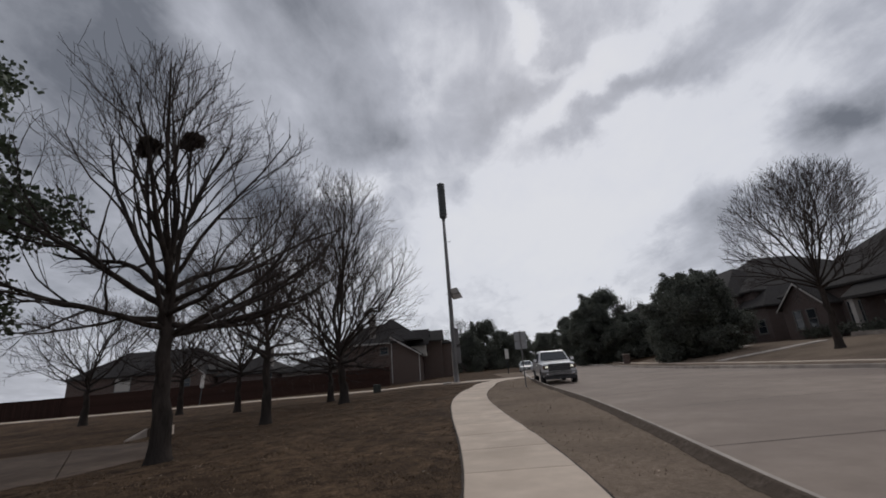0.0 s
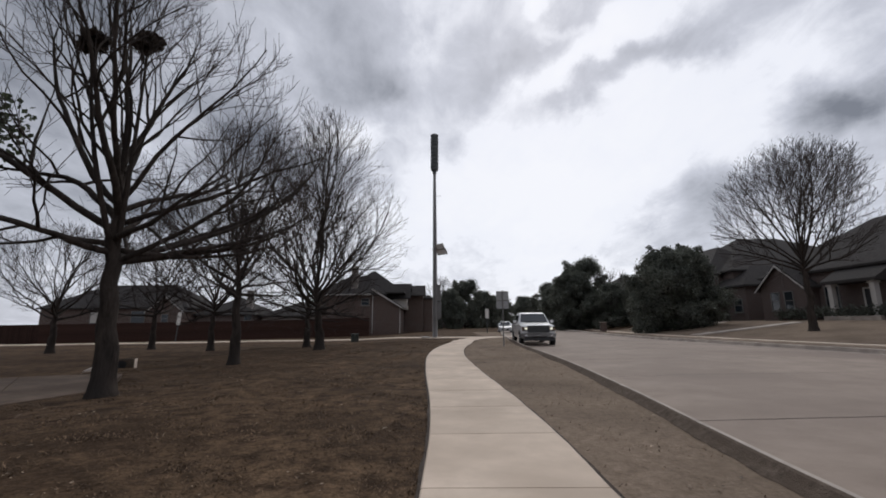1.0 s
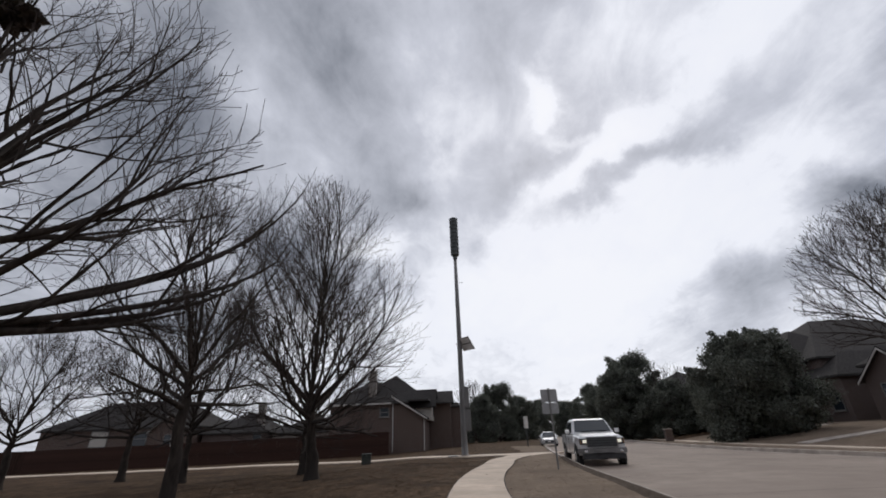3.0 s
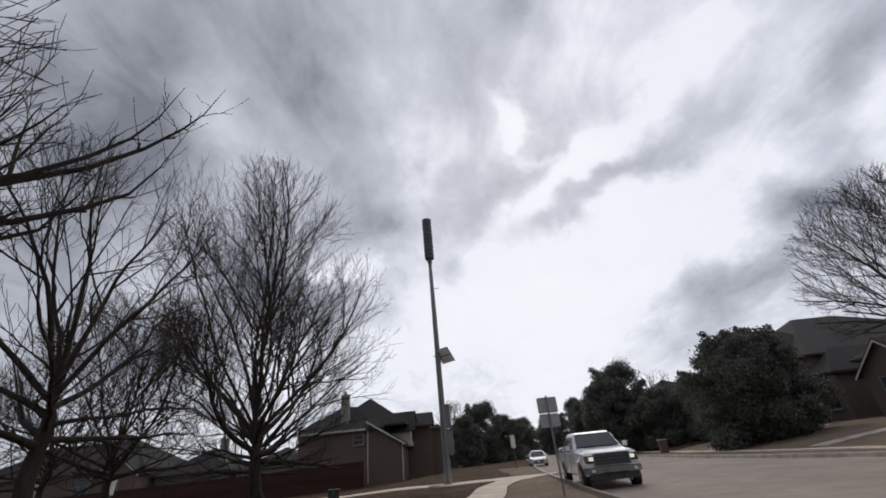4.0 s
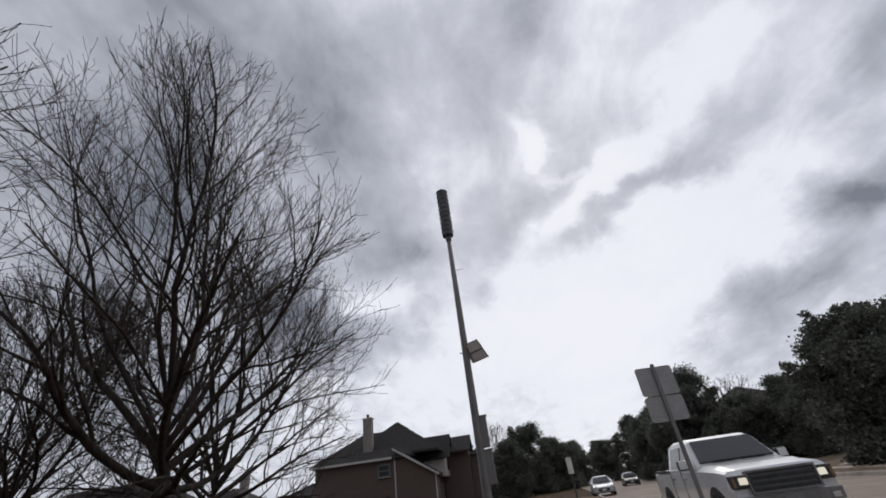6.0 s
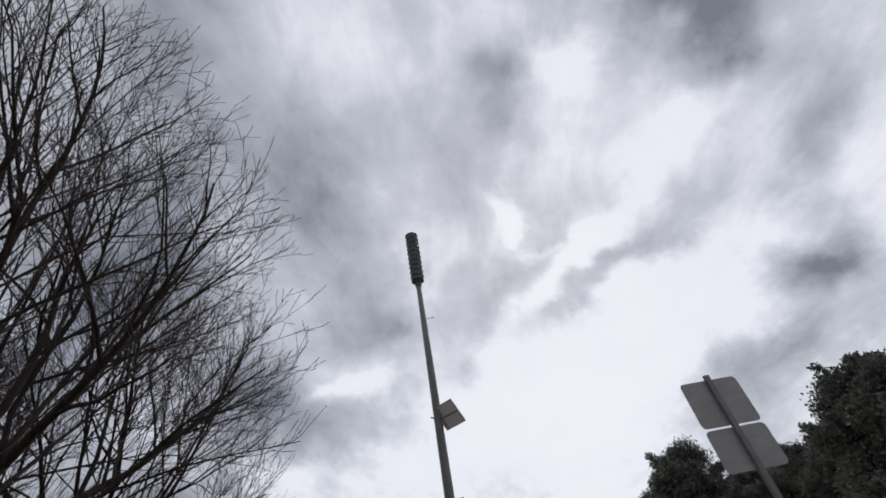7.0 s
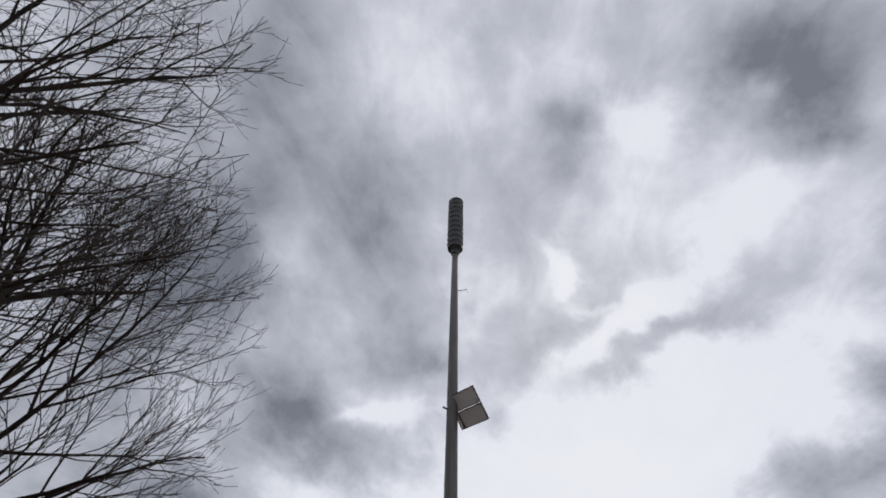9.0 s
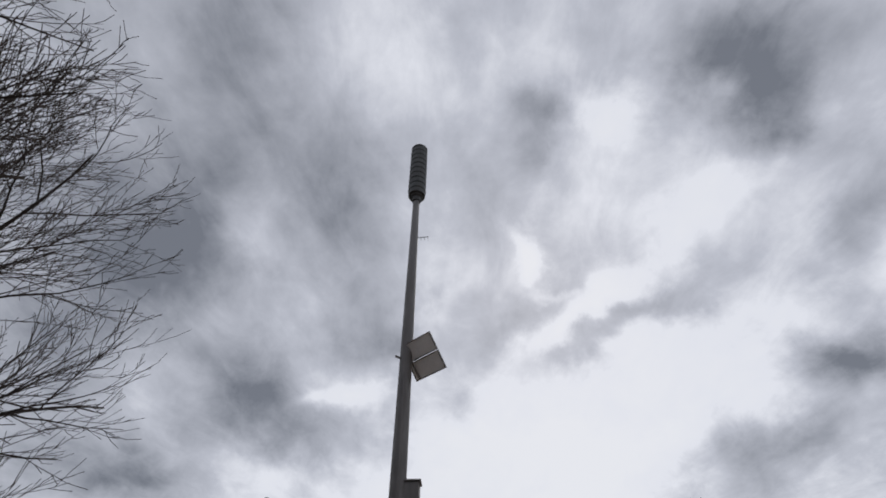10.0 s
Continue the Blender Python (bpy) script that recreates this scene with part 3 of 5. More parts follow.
def bare_tree(seed, x, y, height, radius, fork, trunk_r, label, density=1.0, twig=0.0045, limbs=13, aims=(), lean=(0, 0), spread=62, taper=2.0, lead=0.30, group="bare trees on the lawn"):
    """A leafless tree: trunk, rising limbs that keep inside an egg-shaped crown that leans with the trunk, side branches and twigs."""
    rng = random.Random(seed)
    wood, fine = Tubes(), Tubes()
    crown_mid = fork + (height - fork) * 0.40
    crown_half = height - crown_mid

    def inside(p):
        dz = (p.z - crown_mid) / (crown_half if p.z > crown_mid else crown_mid - fork * 0.35)
        qx, qy = p.x - lean[0] * p.z, p.y - lean[1] * p.z
        return (qx / radius) ** 2 + (qy / radius) ** 2 + abs(dz) ** (taper if dz > 0 else 2.0) < 1.0

    def shoot(p, d, length, r, level, tropism):
        n = (8, 12, 6, 4, 2)[level]
        sides = (10, 7, 5, 3, 3)[level]
        pts, radii = [p.copy()], [r]
        tip = max(twig, r * (0.30, 0.22, 0.25, 0.4, 0.6)[level])
        jit = (0.06, 0.09, 0.13, 0.13, 0.11)[level]
        q = p.copy()
        for i in range(n):
            d = (d + Vector((rng.gauss(0, jit), rng.gauss(0, jit), rng.gauss(0, jit) + tropism / n))).normalized()
            q = q + d * (length / n)
            pts.append(q.copy())
            radii.append(r + (tip - r) * (i + 1) / n)
            if i >= 1 and not inside(q) and (level == 1 or rng.random() < 0.8):
                break
        (wood if level < 3 else fine).add(pts, radii, sides)
        return pts, radii, d

    def reach(p, d, most):
        q, step = p.copy(), 0.25
        run = 0.0
        while run < most and inside(q + d * step + Vector((0, 0, 0.012 * run))):
            q += d * step
            run += step
        return max(run, 0.4)

    def side_dir(d, angle, turn):
        a = d.orthogonal().normalized()
        b = d.cross(a)
        s = a * math.cos(turn) + b * math.sin(turn)
        return (d * math.cos(angle) + s * math.sin(angle)).normalized()

    def branches(pts, radii, level, length):
        if level > 4:
            return
        gap = (0, 0, 0.50, 0.34, 0.20)[level] / density
        count = int(length * (0.86 if level < 4 else 0.95) / gap)
        turn = rng.random() * 6.28
        for k in range(count):
            u = (0.26 if level < 4 else 0.06) + (0.72 if level < 4 else 0.92) * (k + rng.random()) / max(count, 1)
            f = min(u, 0.999) * (len(pts) - 1)
            i = int(f)
            p = pts[i].lerp(pts[i + 1], f - i)
            r = radii[i] + (radii[i + 1] - radii[i]) * (f - i)
            d = (pts[i + 1] - pts[i]).normalized()
            if level > 2 and (p.x / radius) ** 2 + (p.y / radius) ** 2 + ((p.z - crown_mid) / crown_half) ** 2 < 0.26 and rng.random() < 0.6:
                continue
            turn += 2.4 + rng.gauss(0, 0.5)
            nd = side_dir(d, radians(rng.uniform(26, 50) if level == 2 else rng.uniform(20, 42)), turn)
            nd = (nd + Vector((0, 0, 0.10))).normalized()
            want = {2: 0.62 * length * (1.1 - 0.75 * u) + 0.5, 3: 0.60 * length * (1.1 - 0.6 * u) + 0.25, 4: rng.uniform(0.22, 0.6)}[level]
            want = min(want * rng.uniform(0.7, 1.15), reach(p, nd, want) * 1.05 + (0.25 if level > 2 else 0.0))
            nr = max(twig, min(r * 0.62, {2: 0.045, 3: 0.016, 4: 0.007}[level] * (trunk_r / 0.17)))
            got, rr, _ = shoot(p, nd, want, nr, level, {2: 0.28, 3: 0.28, 4: 0.2}[level])
            branches(got, rr, level + 1, want)

    trunk_top = fork + (height - fork) * lead
    flare = [(1.75, -0.12), (1.30, 0.10), (1.08, 0.35), (1.0, 0.9)]
    pts = [Vector((0, 0, z)) for _, z in flare]
    radii = [trunk_r * k for k, _ in flare]
    n = 9
    for i in range(1, n + 1):
        z = 0.9 + (trunk_top - 0.9) * i / n
        pts.append(Vector((lean[0] * z + rng.gauss(0, 0.03), lean[1] * z + rng.gauss(0, 0.03), z)))
        radii.append(trunk_r * (1.0 - 0.28 * min(1, z / fork)) if z < fork else trunk_r * 0.72 * (1 - 0.80 * (z - fork) / (trunk_top - fork)))
    wood.add(pts, radii, 14)
    lead = pts[-1]
    got, rr, _ = shoot(lead, Vector((lean[0], lean[1], 1)).normalized(), height - trunk_top, radii[-1], 1, 0.2)
    branches(got, rr, 2, height - trunk_top)
    turn = rng.random() * 6.28
    for k in range(limbs):
        u = k / (limbs - 1)
        z = fork + (trunk_top - fork) * 0.97 * u ** 1.1
        i = max(j for j in range(len(pts) - 1) if pts[j].z <= z)
        f = (z - pts[i].z) / (pts[i + 1].z - pts[i].z)
        p = pts[i].lerp(pts[i + 1], f)
        turn += 2.4 + rng.gauss(0, 0.25)
        a = radians(spread - (spread - 12) * u ** 1.15 + rng.gauss(0, 5))
        d = Vector((math.sin(a) * math.cos(turn), math.sin(a) * math.sin(turn), math.cos(a)))
        length = reach(p, d, 12) * rng.uniform(0.92, 1.08)
        got, rr, _ = shoot(p, d, length, trunk_r * (0.40 - 0.10 * u) * (0.70 + 0.5 * rng.random()), 1, 0.20)
        branches(got, rr, 2, length)
    for ax, ay, az in aims:
        p = pts[4 + len(pts) // 4]
        to = Vector((ax, ay, az)) - p
        n = 6
        line = [p + to * (i / n) + Vector((to.x, to.y, 0)) * 0.35 * math.sin(math.pi * i / n) * (0.5 if 0 < i < n else 0) for i in range(n + 1)]
        line += [line[-1] + Vector((to.x * 0.05, to.y * 0.05, 0.5)), line[-1] + Vector((to.x * 0.1, to.y * 0.1, 1.3))]
        rad = [trunk_r * 0.34 * (1 - 0.117 * i) for i in range(len(line))]
        wood.add(line, rad, 7)
        branches(line, rad, 2, (to.length + 1.2) * 0.8)
    tree = thing("bare_tree", pose(x, y, land(x, y)), label, "tree", group)
    mesh_object("trunk", wood.v, wood.f, M_BARK, tree, smooth=True)
    mesh_object("crown", fine.v, fine.f, M_TWIG, tree, "fine leafless twigs")
    return tree


def leaf_cloud(rng, clumps, count, size, squash=0.8):
    """Many small bent leaves scattered through rounded clumps, thicker towards their skins."""
    total = sum(c[3] ** 2 for c in clumps)
    verts, faces = [], []
    for cx, cy, cz, r in clumps:
        n = int(count * r * r / total)
        d = rng.normal(size=(n, 3))
        d /= np.linalg.norm(d, axis=1)[:, None]
        rad = r * (rng.random(n) ** 0.45) * (1 + 0.17 * rng.normal(size=n))
        p = d * rad[:, None] * np.array([1, 1, squash]) + np.array([cx, cy, cz])
        a = rng.normal(size=(n, 3)) + d * 0.6
        a /= np.linalg.norm(a, axis=1)[:, None]
        b = np.cross(a, rng.normal(size=(n, 3)))
        b /= np.linalg.norm(b, axis=1)[:, None]
        ln = size * (0.6 + 0.8 * rng.random(n))[:, None]
        wd = ln * 0.42
        base = len(verts)
        q = np.stack([p, p + a * ln * 0.5 + b * wd, p + a * ln, p + a * ln * 0.5 - b * wd], axis=1).reshape(-1, 3)
        verts += q.tolist()
        faces += [(base + 4 * i, base + 4 * i + 1, base + 4 * i + 2, base + 4 * i + 3) for i in range(n)]
    return verts, faces


def evergreen(seed, x, y, height, radius, base, label, count=14000, size=0.30, mat=None, group="evergreen trees", name="evergreen_tree", trunk_r=0.2, clump_n=46):
    rng = np.random.default_rng(seed)
    clumps = []
    for i in range(clump_n):
        u = (i + 0.5) / clump_n
        z = base + (height - base) * u
        w = radius * math.sqrt(max(0.05, 1 - (2 * u - 0.85) ** 2 / 1.5)) * (0.25 + 0.75 * rng.random())
        a = 2.4 * i
        clumps.append((w * math.cos(a), w * math.sin(a), z - 0.3, radius * (0.14 + 0.20 * rng.random())))
        if i % 2:
            out = 1.05 + 0.22 * rng.random()
            clumps.append((w * out * math.cos(a + 0.3), w * out * math.sin(a + 0.3), z + radius * 0.12 * rng.random(), radius * (0.07 + 0.06 * rng.random())))
    t = thing(name, pose(x, y, land(x, y)), label, "tree", group)
    tubes = Tubes()
    top = Vector((0, 0, base + (height - base) * 0.6))
    tubes.add([Vector((0, 0, -0.1)), Vector((0.05, 0, base * 0.6 + 0.1)), top], [trunk_r * 1.4, trunk_r, trunk_r * 0.3], 8)
    for cx, cy, cz, r in clumps:
        p = Vector((0, 0, max(base * 0.8, cz - 1.2)))
        q = Vector((cx, cy, cz))
        tubes.add([p, p.lerp(q, 0.5) + Vector((0, 0, 0.2)), q], [trunk_r * 0.4, trunk_r * 0.25, 0.02], 5)
    mesh_object("trunk", tubes.v, tubes.f, M_BARK, t, smooth=True)
    v, f = leaf_cloud(rng, clumps, count, size)
    mesh_object("crown", v, f, mat or M_SHRUB, t, "dense dark evergreen leaves")
    return t


# ---------------------------------------------------------------- houses
def hip_roof(bm, x0, x1, y0, y1, eave, ridge, over=0.45, inset=None, thick=0.18):
    x0, x1, y0, y1 = x0 - over, x1 + over, y0 - over, y1 + over
    w, d = x1 - x0, y1 - y0
    inset = min(w, d) / 2 if inset is None else inset
    if w >= d:
        r = [(x0 + inset, (y0 + y1) / 2, ridge), (x1 - inset, (y0 + y1) / 2, ridge)]
    else:
        r = [((x0 + x1) / 2, y0 + inset, ridge), ((x0 + x1) / 2, y1 - inset, ridge)]
    top = [bm.verts.new(c) for c in ((x0, y0, eave), (x1, y0, eave), (x1, y1, eave), (x0, y1, eave))]
    low = [bm.verts.new(c) for c in ((x0, y0, eave - thick), (x1, y0, eave - thick), (x1, y1, eave - thick), (x0, y1, eave - thick))]
    a, b = (bm.verts.new(c) for c in r)
    if w >= d:
        for f in ((top[0], top[1], b, a), (top[2], top[3], a, b), (top[3], top[0], a), (top[1], top[2], b)):
            bm.faces.new(f)
    else:
        for f in ((top[1], top[2], b, a), (top[3], top[0], a, b), (top[0], top[1], a), (top[2], top[3], b)):
            bm.faces.new(f)
    for i in range(4):
        bm.faces.new((low[i], low[(i + 1) % 4], top[(i + 1) % 4], top[i]))
    bm.faces.new(low[::-1])
    return bm


def window(parent, m, w, h):
    """A window in a wall whose outside faces -y of m; frame, sill and two panes."""
    win = part("window", box_bm(-w / 2 - 0.02, w / 2 + 0.02, -0.02, 0.05, -0.02, h + 0.02), M_BLACK, parent)
    win.matrix_local = m
    bm = bmesh.new()
    t = 0.09
    box(bm, -w / 2 - t, -w / 2, -0.09, 0.06, -t, h + t)
    box(bm, w / 2, w / 2 + t, -0.09, 0.06, -t, h + t)
    box(bm, -w / 2, w / 2, -0.088, 0.06, h, h + t)
    box(bm, -w / 2, w / 2, -0.088, 0.06, -t, 0)
    box(bm, -w / 2, w / 2, -0.07, -0.015, h / 2 - 0.03, h / 2 + 0.03)
    part("frame", bm, M_FRAME, win)
    part("pane", box_bm(-w / 2, w / 2, -0.045, -0.03, 0, h / 2 - 0.03), M_PANE, win)
    part("pane", box_bm(-w / 2, w / 2, -0.060, -0.045, h / 2 + 0.03, h), M_PANE, win)
    part("sill", box_bm(-w / 2 - 0.15, w / 2 + 0.15, -0.16, 0.02, -0.17, -t - 0.002), M_FRAME, win)


def door(parent, m, w=1.0, h=2.1):
    d = part("door", box_bm(-w / 2, w / 2, -0.04, 0.05, 0, h, bevel=0.01), M_BLACK, parent, "dark painted front door")
    d.matrix_local = m
    part("frame", box(box(box_bm(-w / 2 - 0.12, -w / 2, -0.08, 0.06, 0, h + 0.12), w / 2, w / 2 + 0.12, -0.08, 0.06, 0, h + 0.12), -w / 2, w / 2, -0.08, 0.06, h, h + 0.12), M_TRIM, d)


def gable_end(bm, xc, half, y_front, eave, peak, depth):
    """A gabled wing whose gable faces -y: wall triangle and two roof planes run back by depth."""
    return prism(bm, [(xc - half, eave), (xc + half, eave), (xc, peak)], y_front, y_front + depth, "y")


def gable_roof(bm, xc, half, y_front, eave, peak, depth, over=0.35, thick=0.16):
    s = (peak - eave) / half
    for sg in (-1, 1):
        o = [(xc, peak + thick), (xc + sg * (half + over), eave - over * s + thick), (xc + sg * (half + over), eave - over * s), (xc, peak)]
        prism(bm, o if sg > 0 else o[::-1], y_front - over, y_front + depth, "y")
    return bm


# ---------------------------------------------------------------- vehicles
def wheel(parent, x, y, r, w, hub_label="alloy wheel rim"):
    """Axle along x."""
    turn = Matrix.Translation((x, y, r)) @ Matrix.Rotation(math.pi / 2, 4, "Y")
    bm = lathe(bmesh.new(), [(r * 0.62, -w / 2), (r * 0.93, -w / 2), (r, -w / 2 + 0.04), (r, w / 2 - 0.04), (r * 0.93, w / 2), (r * 0.62, w / 2)], 28)
    t = part("wheel", bm, M_TYRE, parent, "black rubber tyre", smooth=False)
    t.matrix_local = turn
    bm = bmesh.new()
    lathe(bm, [(r * 0.60, -w / 2 - 0.004), (r * 0.60, w / 2 + 0.004)], 24)
    lathe(bm, [(r * 0.18, -w / 2 - 0.03), (r * 0.18, w / 2 + 0.03)], 12)
    for k in range(6):
        box(bm, 0.05, r * 0.58, -0.035, 0.035, -w / 2 - 0.02, w / 2 + 0.02, m=Matrix.Rotation(k * math.pi / 3, 4, "Z"))
    part("rim", bm, M_CHROME, t, hub_label)


def shell(bm, stations, cap=True):
    """Skin through cross sections: each a list of points of equal number."""
    rings = [[bm.verts.new(p) for p in s] for s in stations]
    n = len(rings[0])
    for a, b in zip(rings, rings[1:]):
        for i in range(n):
            j = (i + 1) % n
            bm.faces.new((a[i], a[j], b[j], b[i]))
    if cap:
        bm.faces.new(rings[0][::-1])
        bm.faces.new(rings[-1])
    return bm


def section(y, half_lo, half_hi, z0, z1, zm=None, r=0.05):
    """A rounded body cross section at y."""
    zm = z0 + 0.55 * (z1 - z0) if zm is None else zm
    return [(-half_lo + r, y, z0), (half_lo - r, y, z0), (half_lo, y, z0 + r), (max(half_lo, half_hi) + 0.02, y, zm), (half_hi, y, z1 - r), (half_hi - r * 1.6, y, z1),
            (-half_hi + r * 1.6, y, z1), (-half_hi, y, z1 - r), (-max(half_lo, half_hi) - 0.02, y, zm), (-half_lo, y, z0 + r)]


def pickup(m):
    """Front bumper at y = 0, facing -y; 5.9 m long."""
    t = thing("pickup_truck", m, "white crew-cab pickup truck parked beside the kerb with headlamps lit", "truck")
    W = 0.98
    bm = bmesh.new()
    shell(bm, [section(0.16, 0.90, 0.88, 0.50, 1.02), section(0.30, 0.95, 0.93, 0.42, 1.16), section(0.8, W, 0.95, 0.40, 1.21), section(1.55, W, 0.96, 0.40, 1.25),
               section(1.75, W, 0.97, 0.40, 1.25), section(5.45, W, 0.97, 0.42, 1.26), section(5.72, 0.96, 0.95, 0.46, 1.26)])
    body = part("body", bm, M_PAINT, t, "white painted body", smooth=False)
    bm = bmesh.new()
    shell(bm, [section(0.34, 0.80, 0.72, 1.08, 1.17, r=0.02), section(0.9, 0.84, 0.78, 1.13, 1.265, r=0.02), section(1.88, 0.90, 0.84, 1.18, 1.315, r=0.02)])
    part("bonnet", bm, M_PAINT, t, "raised white bonnet")
    bm = bmesh.new()
    shell(bm, [section(1.76, 0.93, 0.90, 1.18, 1.31, 1.27, r=0.03), section(2.10, 0.93, 0.85, 1.20, 1.60, 1.27, r=0.05), section(2.42, 0.93, 0.79, 1.20, 1.86, 1.27, r=0.05), section(2.72, 0.93, 0.78, 1.20, 1.93, 1.27, r=0.06),
               section(3.70, 0.93, 0.78, 1.20, 1.93, 1.27, r=0.06), section(3.98, 0.93, 0.79, 1.20, 1.87, 1.27, r=0.05), section(4.06, 0.93, 0.90, 1.20, 1.36, 1.27, r=0.04)])
    part("cab", bm, M_PAINT, t, "white cab roof and pillars")
    bm = bmesh.new()
    quad = [(-0.82, 1.80, 1.36), (0.82, 1.80, 1.36), (0.70, 2.37, 1.83), (-0.70, 2.37, 1.83)]
    shell(bm, [[(x, y - 0.030, z + 0.030) for x, y, z in quad], [(x, y + 0.05, z - 0.05) for x, y, z in quad]])
    part("windscreen", bm, M_CARGLASS, t, "dark windscreen")
    for sx in (-1, 1):
        for ya, yb, yc, yd in ((2.12, 2.84, 2.84, 2.52), (2.94, 3.82, 3.74, 2.94)):
            bm = bmesh.new()
            o = [(ya, 1.33), (yb, 1.33), (yc, 1.78), (yd, 1.78)]
            lo = [bm.verts.new((sx * (0.968 - (z - 1.27) * 0.275), y, z)) for y, z in o]
            hi = [bm.verts.new((sx * (0.925 - (z - 1.27) * 0.275), y, z)) for y, z in o]
            for i in range(4):
                bm.faces.new((lo[i], lo[(i + 1) % 4], hi[(i + 1) % 4], hi[i]))
            bm.faces.new(lo)
            bm.faces.new(hi[::-1])
            part("side_window", bm, M_CARGLASS, t)
        mir = part("door_mirror", box_bm(sx * 1.02 - 0.02 if sx > 0 else -1.24, 1.24 if sx > 0 else -1.00, 2.02, 2.16, 1.26, 1.48, bevel=0.03), M_BLACK, t, "black door mirror")
        part("mirror_cap", box_bm(sx * 1.04 if sx > 0 else -1.23, 1.23 if sx > 0 else -1.04, 1.995, 2.018, 1.29, 1.46, bevel=0.008), M_PAINT, mir)
        head = part("headlamp", box_bm(0.60 * sx if sx > 0 else -0.93, 0.93 if sx > 0 else -0.60, 0.10, 0.34, 0.84, 1.08, bevel=0.03), M_BLACK, t, "headlamp housing")
        part("lamp_lens", box_bm(0.64 * sx if sx > 0 else -0.80, 0.80 if sx > 0 else -0.64, 0.085, 0.11, 0.91, 1.03, bevel=0.01), M_LAMP, head, "lit headlamp lens")
        part("indicator", box_bm(0.87 * sx if sx > 0 else -0.92, 0.92 if sx > 0 else -0.87, 0.092, 0.12, 0.87, 1.04), M_AMBER, head)
        part("fog_lamp", box_bm(0.66 * sx if sx > 0 else -0.80, 0.80 if sx > 0 else -0.66, -0.015, 0.02, 0.54, 0.63, bevel=0.01), M_CHROME, t)
        for yw in (0.98, 4.66):
            bm = lathe(bmesh.new(), [(0.47, -0.03), (0.47, 0.03)], 28)
            arch = part("wheel_arch", bm, M_BLACK, t, "dark wheel arch")
            arch.matrix_local = Matrix.Translation((sx * 0.975, yw, 0.44)) @ Matrix.Rotation(math.pi / 2, 4, "Y")
            wheel(t, sx * 0.90, yw, 0.40, 0.27)
        for y0, y1 in ((1.95, 2.88), (2.92, 3.86)):
            part("door_seam", box_bm(sx * 0.997 - 0.006, sx * 0.997 + 0.006, y1, y1 + 0.016, 0.55, 1.25), M_BLACK, t)
            part("door_handle", box_bm(sx * 1.0 - 0.02, sx * 1.0 + 0.02, y1 - 0.26, y1 - 0.06, 1.06, 1.11, bevel=0.008), M_CHROME, t)
    grille = part("grille", box_bm(-0.62, 0.62, 0.085, 0.30, 0.74, 1.13, bevel=0.03), M_BLACK, t, "black front grille")
    bm = bmesh.new()
    for x0, x1, z0, z1 in ((-0.64, 0.64, 1.10, 1.14), (-0.64, 0.64, 0.73, 0.765), (-0.64, -0.605, 0.766, 1.099), (0.605, 0.64, 0.766, 1.099)):
        box(bm, x0, x1, 0.062, 0.12, z0, z1, bevel=0.008)
    part("grille_surround", bm, M_STEEL, grille, "dull bright grille surround")
    for k in range(5):
        part("grille_mullion", box_bm(-0.42 + 0.21 * k - 0.012, -0.42 + 0.21 * k + 0.012, 0.074, 0.088, 0.78, 1.09), M_BLACK, grille)
    for k in range(3):
        part("grille_bar", box_bm(-0.57, 0.57, 0.070, 0.10, 0.82 + 0.10 * k, 0.86 + 0.10 * k, bevel=0.006), M_SIREN, grille)
    bumper = part("front_bumper", shell(bmesh.new(), [[(-1.0, 0.24, 0.50), (-0.7, 0.02, 0.50), (0.7, 0.02, 0.50), (1.0, 0.24, 0.50), (1.0, 0.40, 0.50), (-1.0, 0.40, 0.50)],
                                                      [(-1.0, 0.22, 0.70), (-0.7, 0.0, 0.70), (0.7, 0.0, 0.70), (1.0, 0.22, 0.70), (1.0, 0.40, 0.70), (-1.0, 0.40, 0.70)]]), M_STEEL, t, "bright metal front bumper")
    part("lower_valance", box_bm(-0.86, 0.86, 0.08, 0.40, 0.28, 0.498, bevel=0.03), M_BLACK, t)
    part("number_plate", box_bm(-0.16, 0.16, -0.025, -0.012, 0.53, 0.67), M_STEEL, bumper)
    part("bumper_slot", box_bm(-0.45, 0.45, 0.0, 0.03, 0.502, 0.528), M_BLACK, bumper)
    bed = part("load_bed", box_bm(-0.80, 0.80, 4.1, 5.60, 1.262, 1.272), M_BLACK, t, "dark load bed liner")
    for x0 in (-0.97, 0.86):
        part("bed_rail", box_bm(x0, x0 + 0.11, 4.08, 5.70, 1.255, 1.30), M_BLACK, bed)
    part("tailgate", box_bm(-0.84, 0.84, 5.66, 5.74, 0.72, 1.30, bevel=0.015), M_PAINT, t)
    part("rear_bumper", box_bm(-0.95, 0.95, 5.70, 5.88, 0.50, 0.68, bevel=0.02), M_CHROME, t)
    for x0 in (-0.55, 0.08):
        part("wiper", box_bm(x0, x0 + 0.52, 1.72, 1.74, 1.335, 1.350), M_BLACK, t)
    return t


